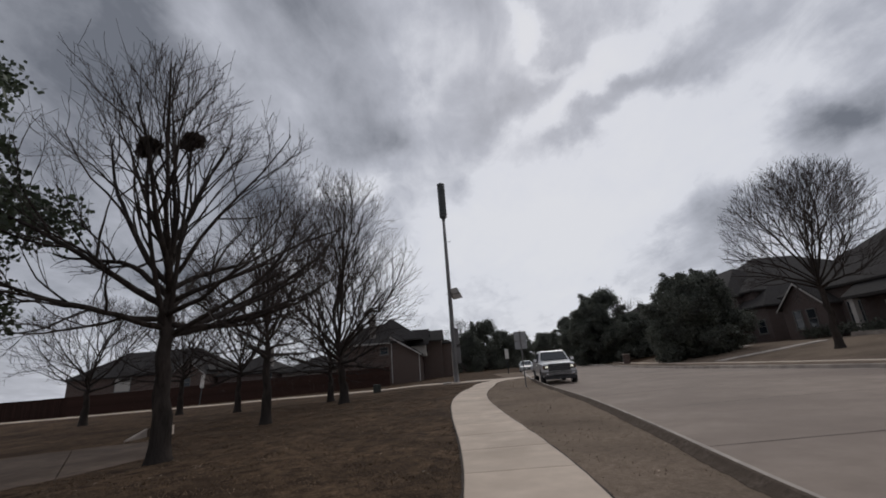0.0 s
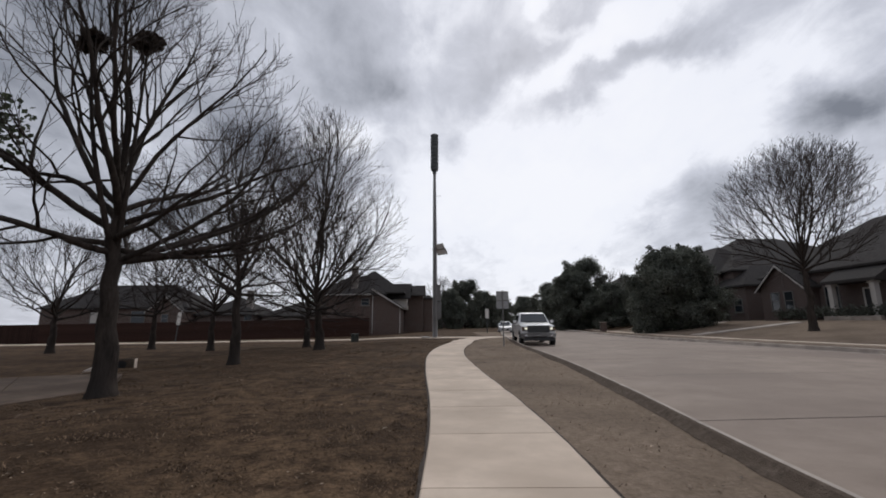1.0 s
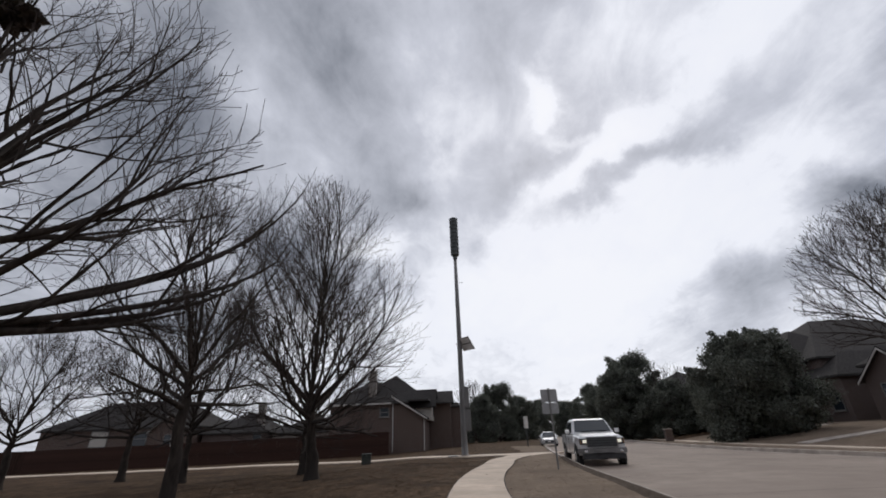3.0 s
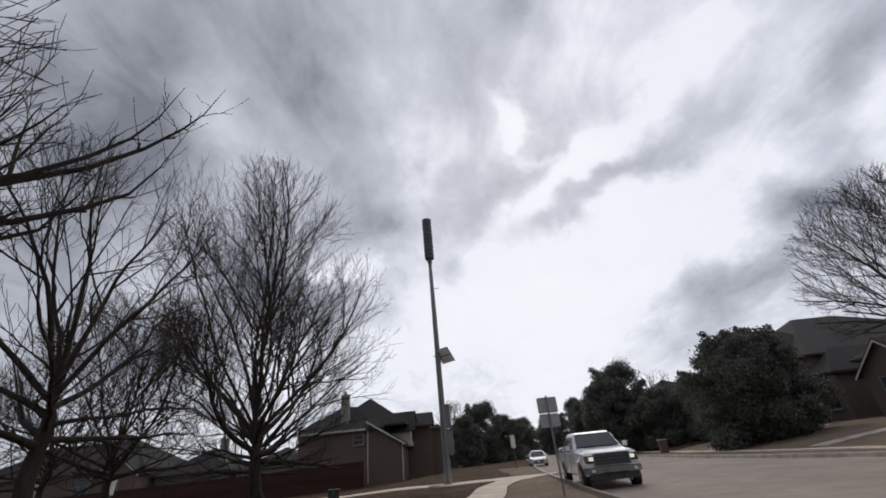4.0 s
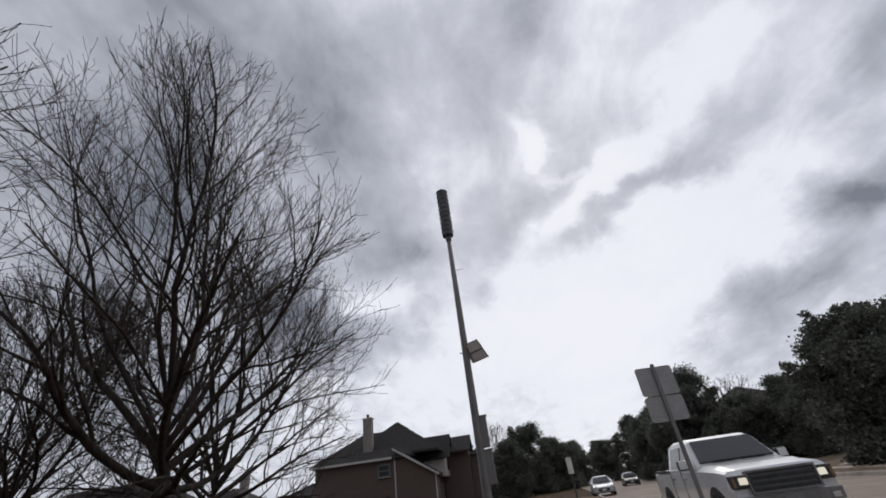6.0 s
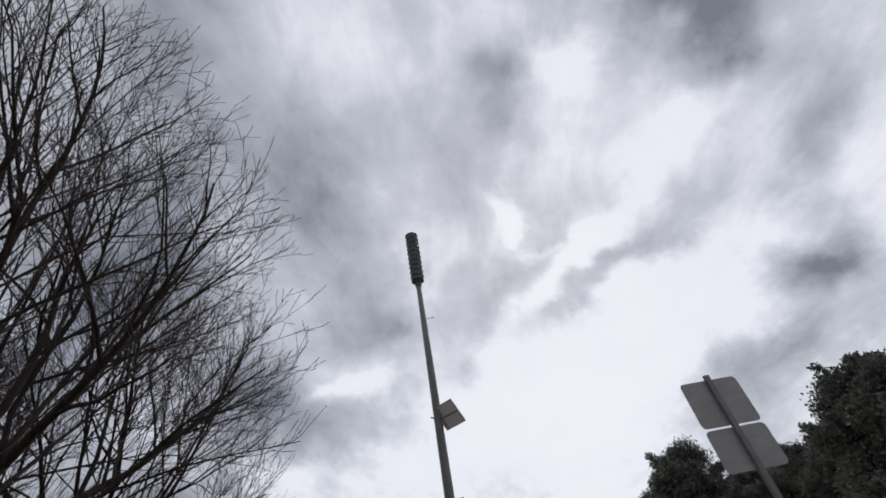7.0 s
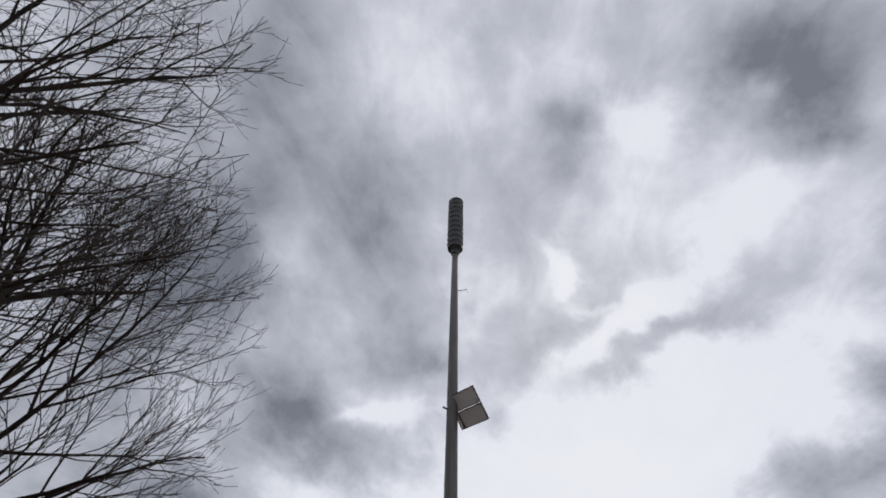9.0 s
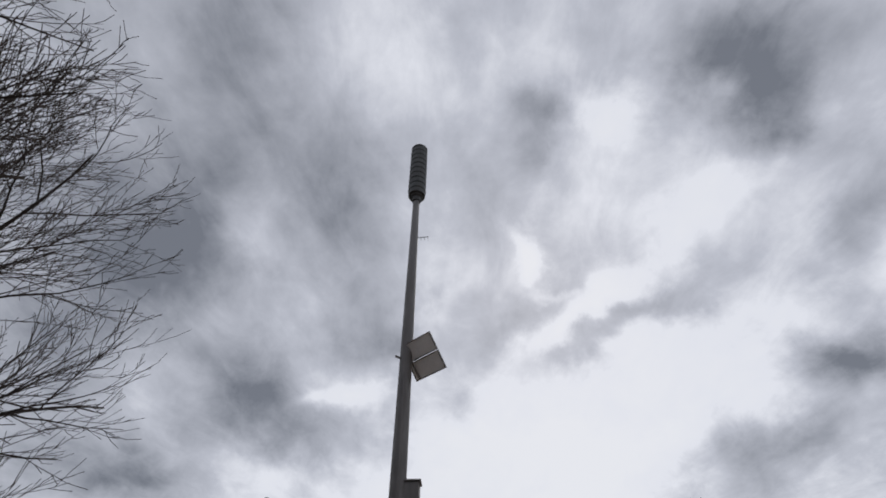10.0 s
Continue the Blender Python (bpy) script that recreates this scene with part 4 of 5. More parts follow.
def sedan(m, paint, label):
    t = thing("sedan_car", m, label, "car", "parked cars")
    bm = bmesh.new()
    shell(bm, [section(0.0, 0.72, 0.70, 0.32, 0.66), section(0.2, 0.86, 0.82, 0.24, 0.76), section(1.3, 0.90, 0.86, 0.22, 0.92), section(3.6, 0.90, 0.86, 0.22, 0.96), section(4.6, 0.82, 0.78, 0.30, 0.90)])
    part("body", bm, paint, t, "glossy painted body")
    bm = bmesh.new()
    shell(bm, [section(1.15, 0.84, 0.80, 0.86, 0.94, r=0.02), section(1.85, 0.84, 0.60, 0.86, 1.40, r=0.04), section(2.5, 0.84, 0.58, 0.86, 1.46, r=0.04), section(3.1, 0.84, 0.60, 0.86, 1.40, r=0.04), section(3.9, 0.84, 0.76, 0.86, 0.96, r=0.02)])
    part("cabin", bm, paint, t)
    bm = bmesh.new()
    shell(bm, [[(-0.70, 1.18, 0.98), (0.70, 1.18, 0.98), (0.54, 1.80, 1.36), (-0.54, 1.80, 1.36)], [(-0.70, 1.24, 0.98), (0.70, 1.24, 0.98), (0.54, 1.86, 1.34), (-0.54, 1.86, 1.34)]])
    bmesh.ops.translate(bm, verts=bm.verts, vec=(0, -0.02, 0.04))
    part("windscreen", bm, M_CARGLASS, t, "dark windscreen")
    for sx in (-1, 1):
        part("headlamp", box_bm(0.50 if sx > 0 else -0.80, 0.80 if sx > 0 else -0.50, -0.01, 0.22, 0.60, 0.72, bevel=0.02), M_CHROME, t, "clear headlamp")
        part("side_window", box_bm(sx * 0.775 - 0.02, sx * 0.775 + 0.02, 1.75, 3.25, 1.0, 1.24), M_CARGLASS, t)
        part("door_mirror", box_bm(sx * 0.98 - 0.09, sx * 0.98 + 0.09, 1.45, 1.57, 0.94, 1.07, bevel=0.02), paint, t)
        for yw in (0.85, 3.65):
            wheel(t, sx * 0.80, yw, 0.32, 0.21)
    part("grille", box_bm(-0.46, 0.46, -0.02, 0.10, 0.36, 0.58, bevel=0.02), M_BLACK, t)
    part("number_plate", box_bm(-0.15, 0.15, -0.04, -0.024, 0.42, 0.53), M_WHITE, t)
    return t


# ---------------------------------------------------------------- street furniture
def siren_pole(x, y):
    t = thing("warning_siren", pose(x, y, 0), "tall grey steel pole with dark stacked siren and solar panels", "siren")
    part("pole", lathe(bmesh.new(), [(0.30, -0.1), (0.30, 0.03), (0.215, 0.035), (0.205, 1.0), (0.185, 5.0), (0.160, 10.0), (0.125, 14.45)], 24), M_STEEL, t, "tapered weathered steel pole", smooth=True)
    part("base_collar", lathe(bmesh.new(), [(0.34, -0.02), (0.34, 0.05), (0.26, 0.09)], 20), M_KERB, t, "concrete footing collar")
    part("neck", lathe(bmesh.new(), [(0.17, 14.30), (0.17, 14.50), (0.24, 14.56), (0.24, 14.62)], 18), M_SIREN, t)
    horn = part("siren_head", lathe(bmesh.new(), [(0.20, 14.60), (0.27, 14.62), (0.27, 17.92), (0.20, 17.94)], 24), M_SIREN, t, "dark stacked siren drum")
    n = 10
    for k in range(n):
        z = 14.62 + k * 0.335
        part("siren_ring", lathe(bmesh.new(), [(0.275, z + 0.005), (0.330, z + 0.015), (0.335, z + 0.24), (0.362, z + 0.275), (0.364, z + 0.305), (0.318, z + 0.328), (0.275, z + 0.332)], 24), M_SIREN, horn)
    part("cap", lathe(bmesh.new(), [(0.325, 17.955), (0.318, 17.985), (0.25, 18.03), (0.12, 18.05), (0.02, 18.055)], 24), M_SIREN, horn)
    # solar panels: two framed modules on a tilted rack, backs to the footpath
    rack = part("solar_rack", lathe(bmesh.new(), [(0.03, 0.0), (0.03, 0.55)], 8, m=Matrix.Translation((0.12, 0.0, 7.35)) @ Matrix.Rotation(radians(75), 4, (0.4, -1.0, 0.0)) @ Matrix.Translation((0, 0, -0.1))), M_STEEL, t, "steel panel bracket")
    ea = Vector((0.82, -0.74, 0)).normalized()
    eb = Vector((0.44, 0.49, -0.80)).normalized()
    en = ea.cross(eb).normalized()
    centre = Vector((0.48, -0.16, 7.43))
    base = Matrix(((ea.x, eb.x, en.x, centre.x), (ea.y, eb.y, en.y, centre.y), (ea.z, eb.z, en.z, centre.z), (0, 0, 0, 1)))
    for k in (-1, 1):
        lo, hi = (-0.52, -0.015) if k < 0 else (0.015, 0.52)
        p = part("solar_panel", box_bm(-0.55, 0.55, lo, hi, -0.012, 0.012), M_BACKSHEET, t, "framed solar panel")
        p.matrix_local = base
        part("cell_face", box_bm(-0.53, 0.53, lo + 0.02, hi - 0.02, -0.020, -0.0125) if en.z < 0 else box_bm(-0.53, 0.53, lo + 0.02, hi - 0.02, 0.0125, 0.020), M_SOLAR, p, "dark blue cells")
        bm = bmesh.new()
        for a0, a1, b0, b1 in ((-0.56, 0.56, lo - 0.008, lo + 0.018), (-0.56, 0.56, hi - 0.018, hi + 0.008), (-0.56, -0.535, lo, hi), (0.535, 0.56, lo, hi)):
            box(bm, a0, a1, b0, b1, -0.024, 0.024)
        part("panel_frame", bm, M_STEEL, p)
    for off in (-0.40,):
        r = part("rack_rail", box_bm(off - 0.02, off + 0.02, -0.5, 0.5, 0.026, 0.056) if en.z < 0 else box_bm(off - 0.02, off + 0.02, -0.5, 0.5, -0.056, -0.026), M_STEEL, rack)
        r.matrix_local = base
    # antenna
    aerial = part("aerial", lathe(bmesh.new(), [(0.012, 0.0), (0.012, 0.42)], 8, m=Matrix.Translation((0.10, -0.05, 12.22)) @ Matrix.Rotation(radians(84), 4, "Y")), M_SIREN, t, "small radio aerial")
    for d in (0.16, 0.28, 0.40):
        part("element", lathe(bmesh.new(), [(0.006, -0.10), (0.006, 0.10)], 6, m=Matrix.Translation((0.10 + d, -0.05, 12.20)) @ Matrix.Rotation(math.pi / 2, 4, "X")), M_SIREN, aerial)
    part("aerial_arm", lathe(bmesh.new(), [(0.014, 0), (0.014, 0.24)], 8, m=Matrix.Translation((0.12, 0.0, 12.40)) @ Matrix.Rotation(radians(175), 4, "X")), M_SIREN, aerial)
    # control cabinets and conduit
    for z0, z1, w in ((3.05, 4.38, 0.19), (1.55, 2.92, 0.21)):
        c = part("control_cabinet", box_bm(0.10, 0.10 + 2 * w, -0.10, 0.34, z0, z1, bevel=0.015), M_STEEL, t, "grey control cabinet")
        part("cabinet_door", box_bm(0.13, 0.07 + 2 * w, -0.118, -0.102, z0 + 0.05, z1 - 0.05, bevel=0.004), M_STEEL, c)
        part("cabinet_roof", box_bm(0.06, 0.14 + 2 * w, -0.14, 0.38, z1 + 0.002, z1 + 0.03), M_STEEL, c)
    part("conduit", box_bm(-0.02, 0.03, -0.26, -0.21, 0.05, 7.0, bevel=0.01), M_STEEL, t, "conduit strapped to the pole")
    return t


def road_sign(x, y, m_rot):
    t = thing("road_sign", pose(x, y, 0.0, 0, 0, m_rot), "road sign seen from behind, two grey aluminium plates on a post", "road sign")
    part("post", box_bm(-0.03, 0.03, -0.045, 0.0, -0.1, 2.93, bevel=0.006), M_STEEL, t, "galvanised square post")
    for z0, z1 in ((2.385, 2.885), (1.95, 2.365)):
        outline = []
        w, r = 0.335, 0.05
        for cx, cz, a0 in ((w - r, z1 - r, 0), (-w + r, z1 - r, 90), (-w + r, z0 + r, 180), (w - r, z0 + r, 270)):
            for k in range(5):
                a = radians(a0 + 22.5 * k)
                outline.append((cx + r * math.cos(a), cz + r * math.sin(a)))
        plate = part("sign_plate", prism(bmesh.new(), outline, 0.004, 0.008, "y"), M_ALU, t, "bare aluminium back of a sign plate")
        for zb in (z0 + 0.10, z1 - 0.10):
            part("bolt", lathe(bmesh.new(), [(0.012, -0.055), (0.012, 0.003)], 8, m=Matrix.Translation((0, 0, zb)) @ Matrix.Rotation(-math.pi / 2, 4, "X")), M_STEEL, plate)
    return t


def marker_sign(x, y, z_top, w, h, label, lean=0.0):
    z = land(x, y)
    t = thing("marker_sign", pose(x, y, z, 0, lean, 12), label, "sign", "marker signs")
    part("post", box_bm(-0.05, 0.05, 0.0, 0.09, -0.15, z_top - z - 0.1, bevel=0.008), M_SIREN, t, "dark square post")
    part("panel", box_bm(-w / 2, w / 2, -0.045, -0.003, z_top - z - h, z_top - z, bevel=0.012), M_WHITE, t, "blank pale panel")


def utility_box(x, y, w, d, h, label):
    t = thing("utility_box", pose(x, y, land(x, y), 0, 0, 14), label, "utility box")
    part("body", box_bm(-w / 2, w / 2, -d / 2, d / 2, -0.05, h, bevel=0.03), M_GREENBOX, t)
    part("lid", box_bm(-w / 2 - 0.03, w / 2 + 0.03, -d / 2 - 0.03, d / 2 + 0.03, h + 0.002, h + 0.07, bevel=0.02), M_GREENBOX, t)
    part("hasp", box_bm(-0.04, 0.04, -d / 2 - 0.05, -d / 2 - 0.031, h - 0.1, h - 0.02), M_STEEL, t)


def culvert(x, y):
    """Concrete headwall with a round drain mouth and splayed wing walls, facing -y before it is turned."""
    t = thing("culvert", pose(x, y, land(x, y), 0, 0, 36) @ Matrix.Diagonal((0.62, 0.62, 0.62, 1)), "low concrete drain headwall with a dark round pipe mouth", "culvert")
    bm, n, r, zc = bmesh.new(), 24, 0.25, 0.22
    rings = {}
    for key, yy in (("f", 0.0), ("b", 0.2)):
        inner, outer = [], []
        for k in range(n):
            a = 2 * math.pi * (k + 0.5) / n
            c, sn = math.cos(a), math.sin(a)
            far = min(0.62 / max(abs(c), 1e-6), (0.36 if sn > 0 else 0.34) / max(abs(sn), 1e-6))
            inner.append(bm.verts.new((r * c, yy, zc + r * sn)))
            outer.append(bm.verts.new((far * c, yy, zc + far * sn)))
        rings[key] = (inner, outer)
    (fi, fo), (bi, bo) = rings["f"], rings["b"]
    for k in range(n):
        m = (k + 1) % n
        bm.faces.new((fi[k], fi[m], fo[m], fo[k]))
        bm.faces.new((bi[m], bi[k], bo[k], bo[m]))
        bm.faces.new((fo[k], fo[m], bo[m], bo[k]))
        bm.faces.new((fi[m], fi[k], bi[k], bi[m]))
    part("headwall", bm, M_WORN, t, "weathered concrete headwall")
    pipe = part("pipe", lathe(bmesh.new(), [(0.248, 0.0), (0.248, 1.4), (0.02, 1.42), (0.02, 1.40), (0.222, 1.38), (0.222, 0.0)], 24), M_BLACK, t, "dark drain pipe")
    pipe.matrix_local = Matrix.Translation((0, 0.02, zc)) @ Matrix.Rotation(-math.pi / 2, 4, "X")
    part("wing_wall", prism(bmesh.new(), [(-0.02, -0.1), (-0.9, -0.1), (-0.9, 0.10), (-0.02, 0.56)], 0.64, 0.78, "x"), M_WALK, t, "pale sloping wing wall")
    wing = part("wing_wall", prism(bmesh.new(), [(-0.02, -0.1), (-1.5, -0.1), (-1.5, 0.06), (-0.02, 0.50)], -0.14, 0.0, "x"), M_KERB, t, "sloping wing wall")
    wing.matrix_local = pose(-0.62, 0.0, 0, 0, 0, -40)


def build_fence():
    root = tagged(new("fence"), "dark stained tall wooden board fence along the back gardens", "fence")
    y_at = lambda x: 57.0 + 0.03 * (x + 10)
    rng = random.Random(5)
    board = box_bm(0, 0.132, 0, 0.02, 0, 2.35)
    proto = bpy.data.meshes.new("board")
    board.to_mesh(proto)
    board.free()
    proto.materials.append(M_FENCE)
    far_v, far_f = [], []
    x = -66.0
    while x < -9.9:
        z0 = land(x, y_at(x)) - 0.06 + rng.uniform(-0.02, 0.02)
        yy = y_at(x) + rng.uniform(-0.006, 0.006)
        if x > -51.0:
            b = new("board", proto)
            b.parent, b.location = root, (x, yy, z0)
        else:
            n = len(far_v)
            far_v += [(x + v.co.x, yy + v.co.y, z0 + v.co.z) for v in proto.vertices]
            far_f += [tuple(n + i for i in p.vertices) for p in proto.polygons]
        x += 0.14
    tagged(mesh_object("board_run", far_v, far_f, M_FENCE, root), kind="stuff")
    x = -66.0
    while x < -10.0:
        z0 = land(x, y_at(x))
        part("post", box_bm(x - 0.05, x + 0.05, y_at(x) + 0.03, y_at(x) + 0.12, z0 - 0.2, z0 + 2.25), M_FENCE, root)
        part("rail", box_bm(x + 0.052, min(x + 2.348, -9.9), y_at(x) + 0.045, y_at(x) + 0.085, z0 + 1.9, z0 + 1.99), M_FENCE, root)
        x += 2.4


def squirrel_nest(p, r, seed):
    rng = np.random.default_rng(seed)
    v, f = leaf_cloud(rng, [(0, 0, 0, r), (r * 0.4, 0.1, 0.05, r * 0.6), (-0.1, r * 0.3, -0.08, r * 0.7)], 1500, 0.14, 0.75)
    tubes = Tubes()
    for _ in range(90):
        a = Vector(rng.normal(size=3)).normalized() * r * 0.9
        b = a + Vector(rng.normal(size=3)).normalized() * r * 0.9
        tubes.add([a, (a + b) / 2, b], [0.006, 0.006, 0.004], 3)
    n = thing("squirrel_nest", Matrix.Translation(p), "dark ball-shaped nest of dry leaves and sticks in bare branches", "nest", "nests in the tree")
    mesh_object("leaves", v, f, M_NEST, n)
    mesh_object("sticks", tubes.v, tubes.f, M_TWIG, n)


# ---------------------------------------------------------------- the place
build_ground()
build_road()
build_kerb(near_kerb, 1, "kerb_near")
build_kerb(far_kerb, -1, "kerb_far")
build_pavement()
build_soil_edge()
build_worn_strip()
build_crossing_path()
build_flume()
build_far_side()

siren_pole(-0.99, 38.95)
road_sign(3.02, 26.25, 4)
pickup(pose(5.27, 27.95, ROAD_Z + 0.012, 0, 0, -3))
sedan(pose(7.45, 58.0, ROAD_Z + 0.015, 0, 0, -7), M_SILVER, "silver sedan car parked beside the kerb far along the street")
sedan(pose(14.4, 77.0, ROAD_Z + 0.02, 0, 0, -8), M_DARKPAINT, "dark grey sedan car standing farther down the street")
utility_box(-7.6, 38.6, 0.62, 0.55, 0.60, "low dark green utility box standing on the lawn")
culvert(-12.35, 19.95)
marker_sign(-31.2, 52.0, 2.65, 0.40, 1.42, "pale upright panel on a dark post by the fence", 4)
marker_sign(4.95, 56.0, 2.9, 0.45, 1.15, "pale upright panel on a dark post at the street corner")
build_fence()


def access_cover(x, y):
    t = thing("access_cover", pose(x, y, land(x, y), 0, 0, 8), "low pale access cover beside the steel pole", "access cover")
    part("frame", box_bm(-0.34, 0.34, -0.24, 0.24, -0.05, 0.10, bevel=0.02), M_KERB, t, "concrete frame")
    part("lid", box_bm(-0.29, 0.29, -0.19, 0.19, 0.102, 0.14, bevel=0.01), M_WHITE, t, "pale lid")


access_cover(-1.75, 38.3)

# bare trees on the lawn
bare_tree(11, -6.52, 11.98, 9.3, 3.85, 2.7, 0.19, "large leafless tree with spreading grey branches and two nests", 1.0, 0.0045, 20,
          aims=((-0.13, -1.15, 6.5), (0.25, -0.28, 7.1), (2.6, 0.2, 4.6), (2.3, 3.0, 4.0), (1.2, 2.9, 3.7), (2.9, 3.3, 4.6), (2.6, 3.4, 5.6), (2.7, 4.1, 6.4)), spread=86, lean=(-0.05, 0.0), taper=1.7)
bare_tree(23, -7.94, 19.70, 9.2, 3.5, 2.5, 0.18, "leafless tree with a leaning trunk and fine twigs", 0.95, 0.0052, 15, spread=80, lean=(-0.02, 0.0), lead=0.22)
bare_tree(38, -7.16, 27.6, 13.3, 5.25, 2.1, 0.25, "broad leafless tree with dense upswept branches", 0.9, 0.0052, 20, spread=80, lean=(-0.03, -0.13), taper=1.9, lead=0.15)
bare_tree(41, -9.55, 32.6, 11.6, 5.4, 1.8, 0.21, "wide leafless tree with upswept branches beside the footpath", 1.0, 0.0060, 20, spread=96, lead=0.15)
bare_tree(53, -15.17, 30.9, 10.4, 4.8, 2.2, 0.19, "leafless tree with tangled fine twigs", 1.1, 0.0070, 18, spread=84, lead=0.15)
bare_tree(61, -22.0, 35.2, 9.8, 4.8, 2.4, 0.21, "leafless tree standing deeper in the lawn", 0.9, 0.008, 14, spread=82, lead=0.18)
bare_tree(67, -26.96, 32.4, 8.8, 5.4, 2.2, 0.22, "low spreading leafless tree on the lawn", 0.9, 0.008, 14, spread=82, lead=0.18)
bare_tree(71, 24.3, 32.0, 13.0, 4.9, 3.9, 0.23, "large leafless tree with a fan of branches beyond the street", 1.0, 0.0070, 20, spread=66, lead=0.12, group="bare trees beyond the street")
bare_tree(79, 27.4, 72.5, 9.2, 3.6, 2.4, 0.2, "leafless tree among evergreens beyond the street", 0.7, 0.012, 11, group="bare trees beyond the street")
bare_tree(83, -1.5, 96.0, 11.5, 4.2, 2.6, 0.2, "leafless tree behind the brick house", 0.7, 0.014, 11, group="bare trees by the houses")
squirrel_nest((-6.65, 10.83, 6.59), 0.10, 1)
squirrel_nest((-6.27, 11.70, 7.19), 0.115, 2)

# evergreens
evergreen(3, -12.1, 9.2, 10.5, 3.5, 1.9, "dark green live oak with dense small leaves on the lawn", 42000, 0.13, M_OAKLEAF, trunk_r=0.22, clump_n=50)
evergreen(5, 23.2, 46.8, 8.1, 4.3, 0.3, "broad dark evergreen tree in front of a brick house", 90000, 0.17, clump_n=70)
evergreen(6, 25.2, 48.2, 8.7, 1.9, 0.4, "slim dark evergreen tree beside a broad one", 26000, 0.16)
evergreen(8, 20.7, 71.6, 9.3, 3.7, 0.3, "tall rounded dark evergreen tree near the far kerb", 60000, 0.19, clump_n=60)
far_a = evergreen(7, 26.0, 83.0, 12.4, 5.2, 0.5, "dark evergreen tree beyond the street", 46000, 0.22)
far_b = evergreen(9, 21.6, 76.0, 8.6, 4.2, 0.3, "rounded dark evergreen tree beyond the street", 42000, 0.19)
for src, x, y, s, r in ((far_b, 23.6, 92.0, 0.9, 330), (far_b, 25.2, 68.0, 0.75, 15), (far_b, 27.5, 60.0, 0.66, 40), (far_b, 29.0, 66.0, 0.8, 110), (far_a, 25.5, 104.0, 0.75, 70), (far_b, 27.5, 54.0, 0.5, 200), (far_a, 29.0, 122.0, 0.95, 160),
                        (far_b, 34.0, 118.0, 1.2, 20), (far_a, 40.0, 140.0, 1.1, 300), (far_b, 27.5, 150.0, 1.1, 77), (far_a, 4.0, 100.0, 0.86, 45), (far_b, 9.0, 108.0, 1.0, 130),
                        (far_b, 14.5, 126.0, 1.0, 250), (far_a, 20.0, 160.0, 0.9, 10), (far_b, 0.5, 92.0, 0.9, 310), (far_b, 31.0, 175.0, 1.3, 90), (far_a, 48.0, 190.0, 1.2, 60)):
    copy_thing(src, pose(x, y, land(x, y), 0, 0, r) @ Matrix.Diagonal((s, s, s, 1)))


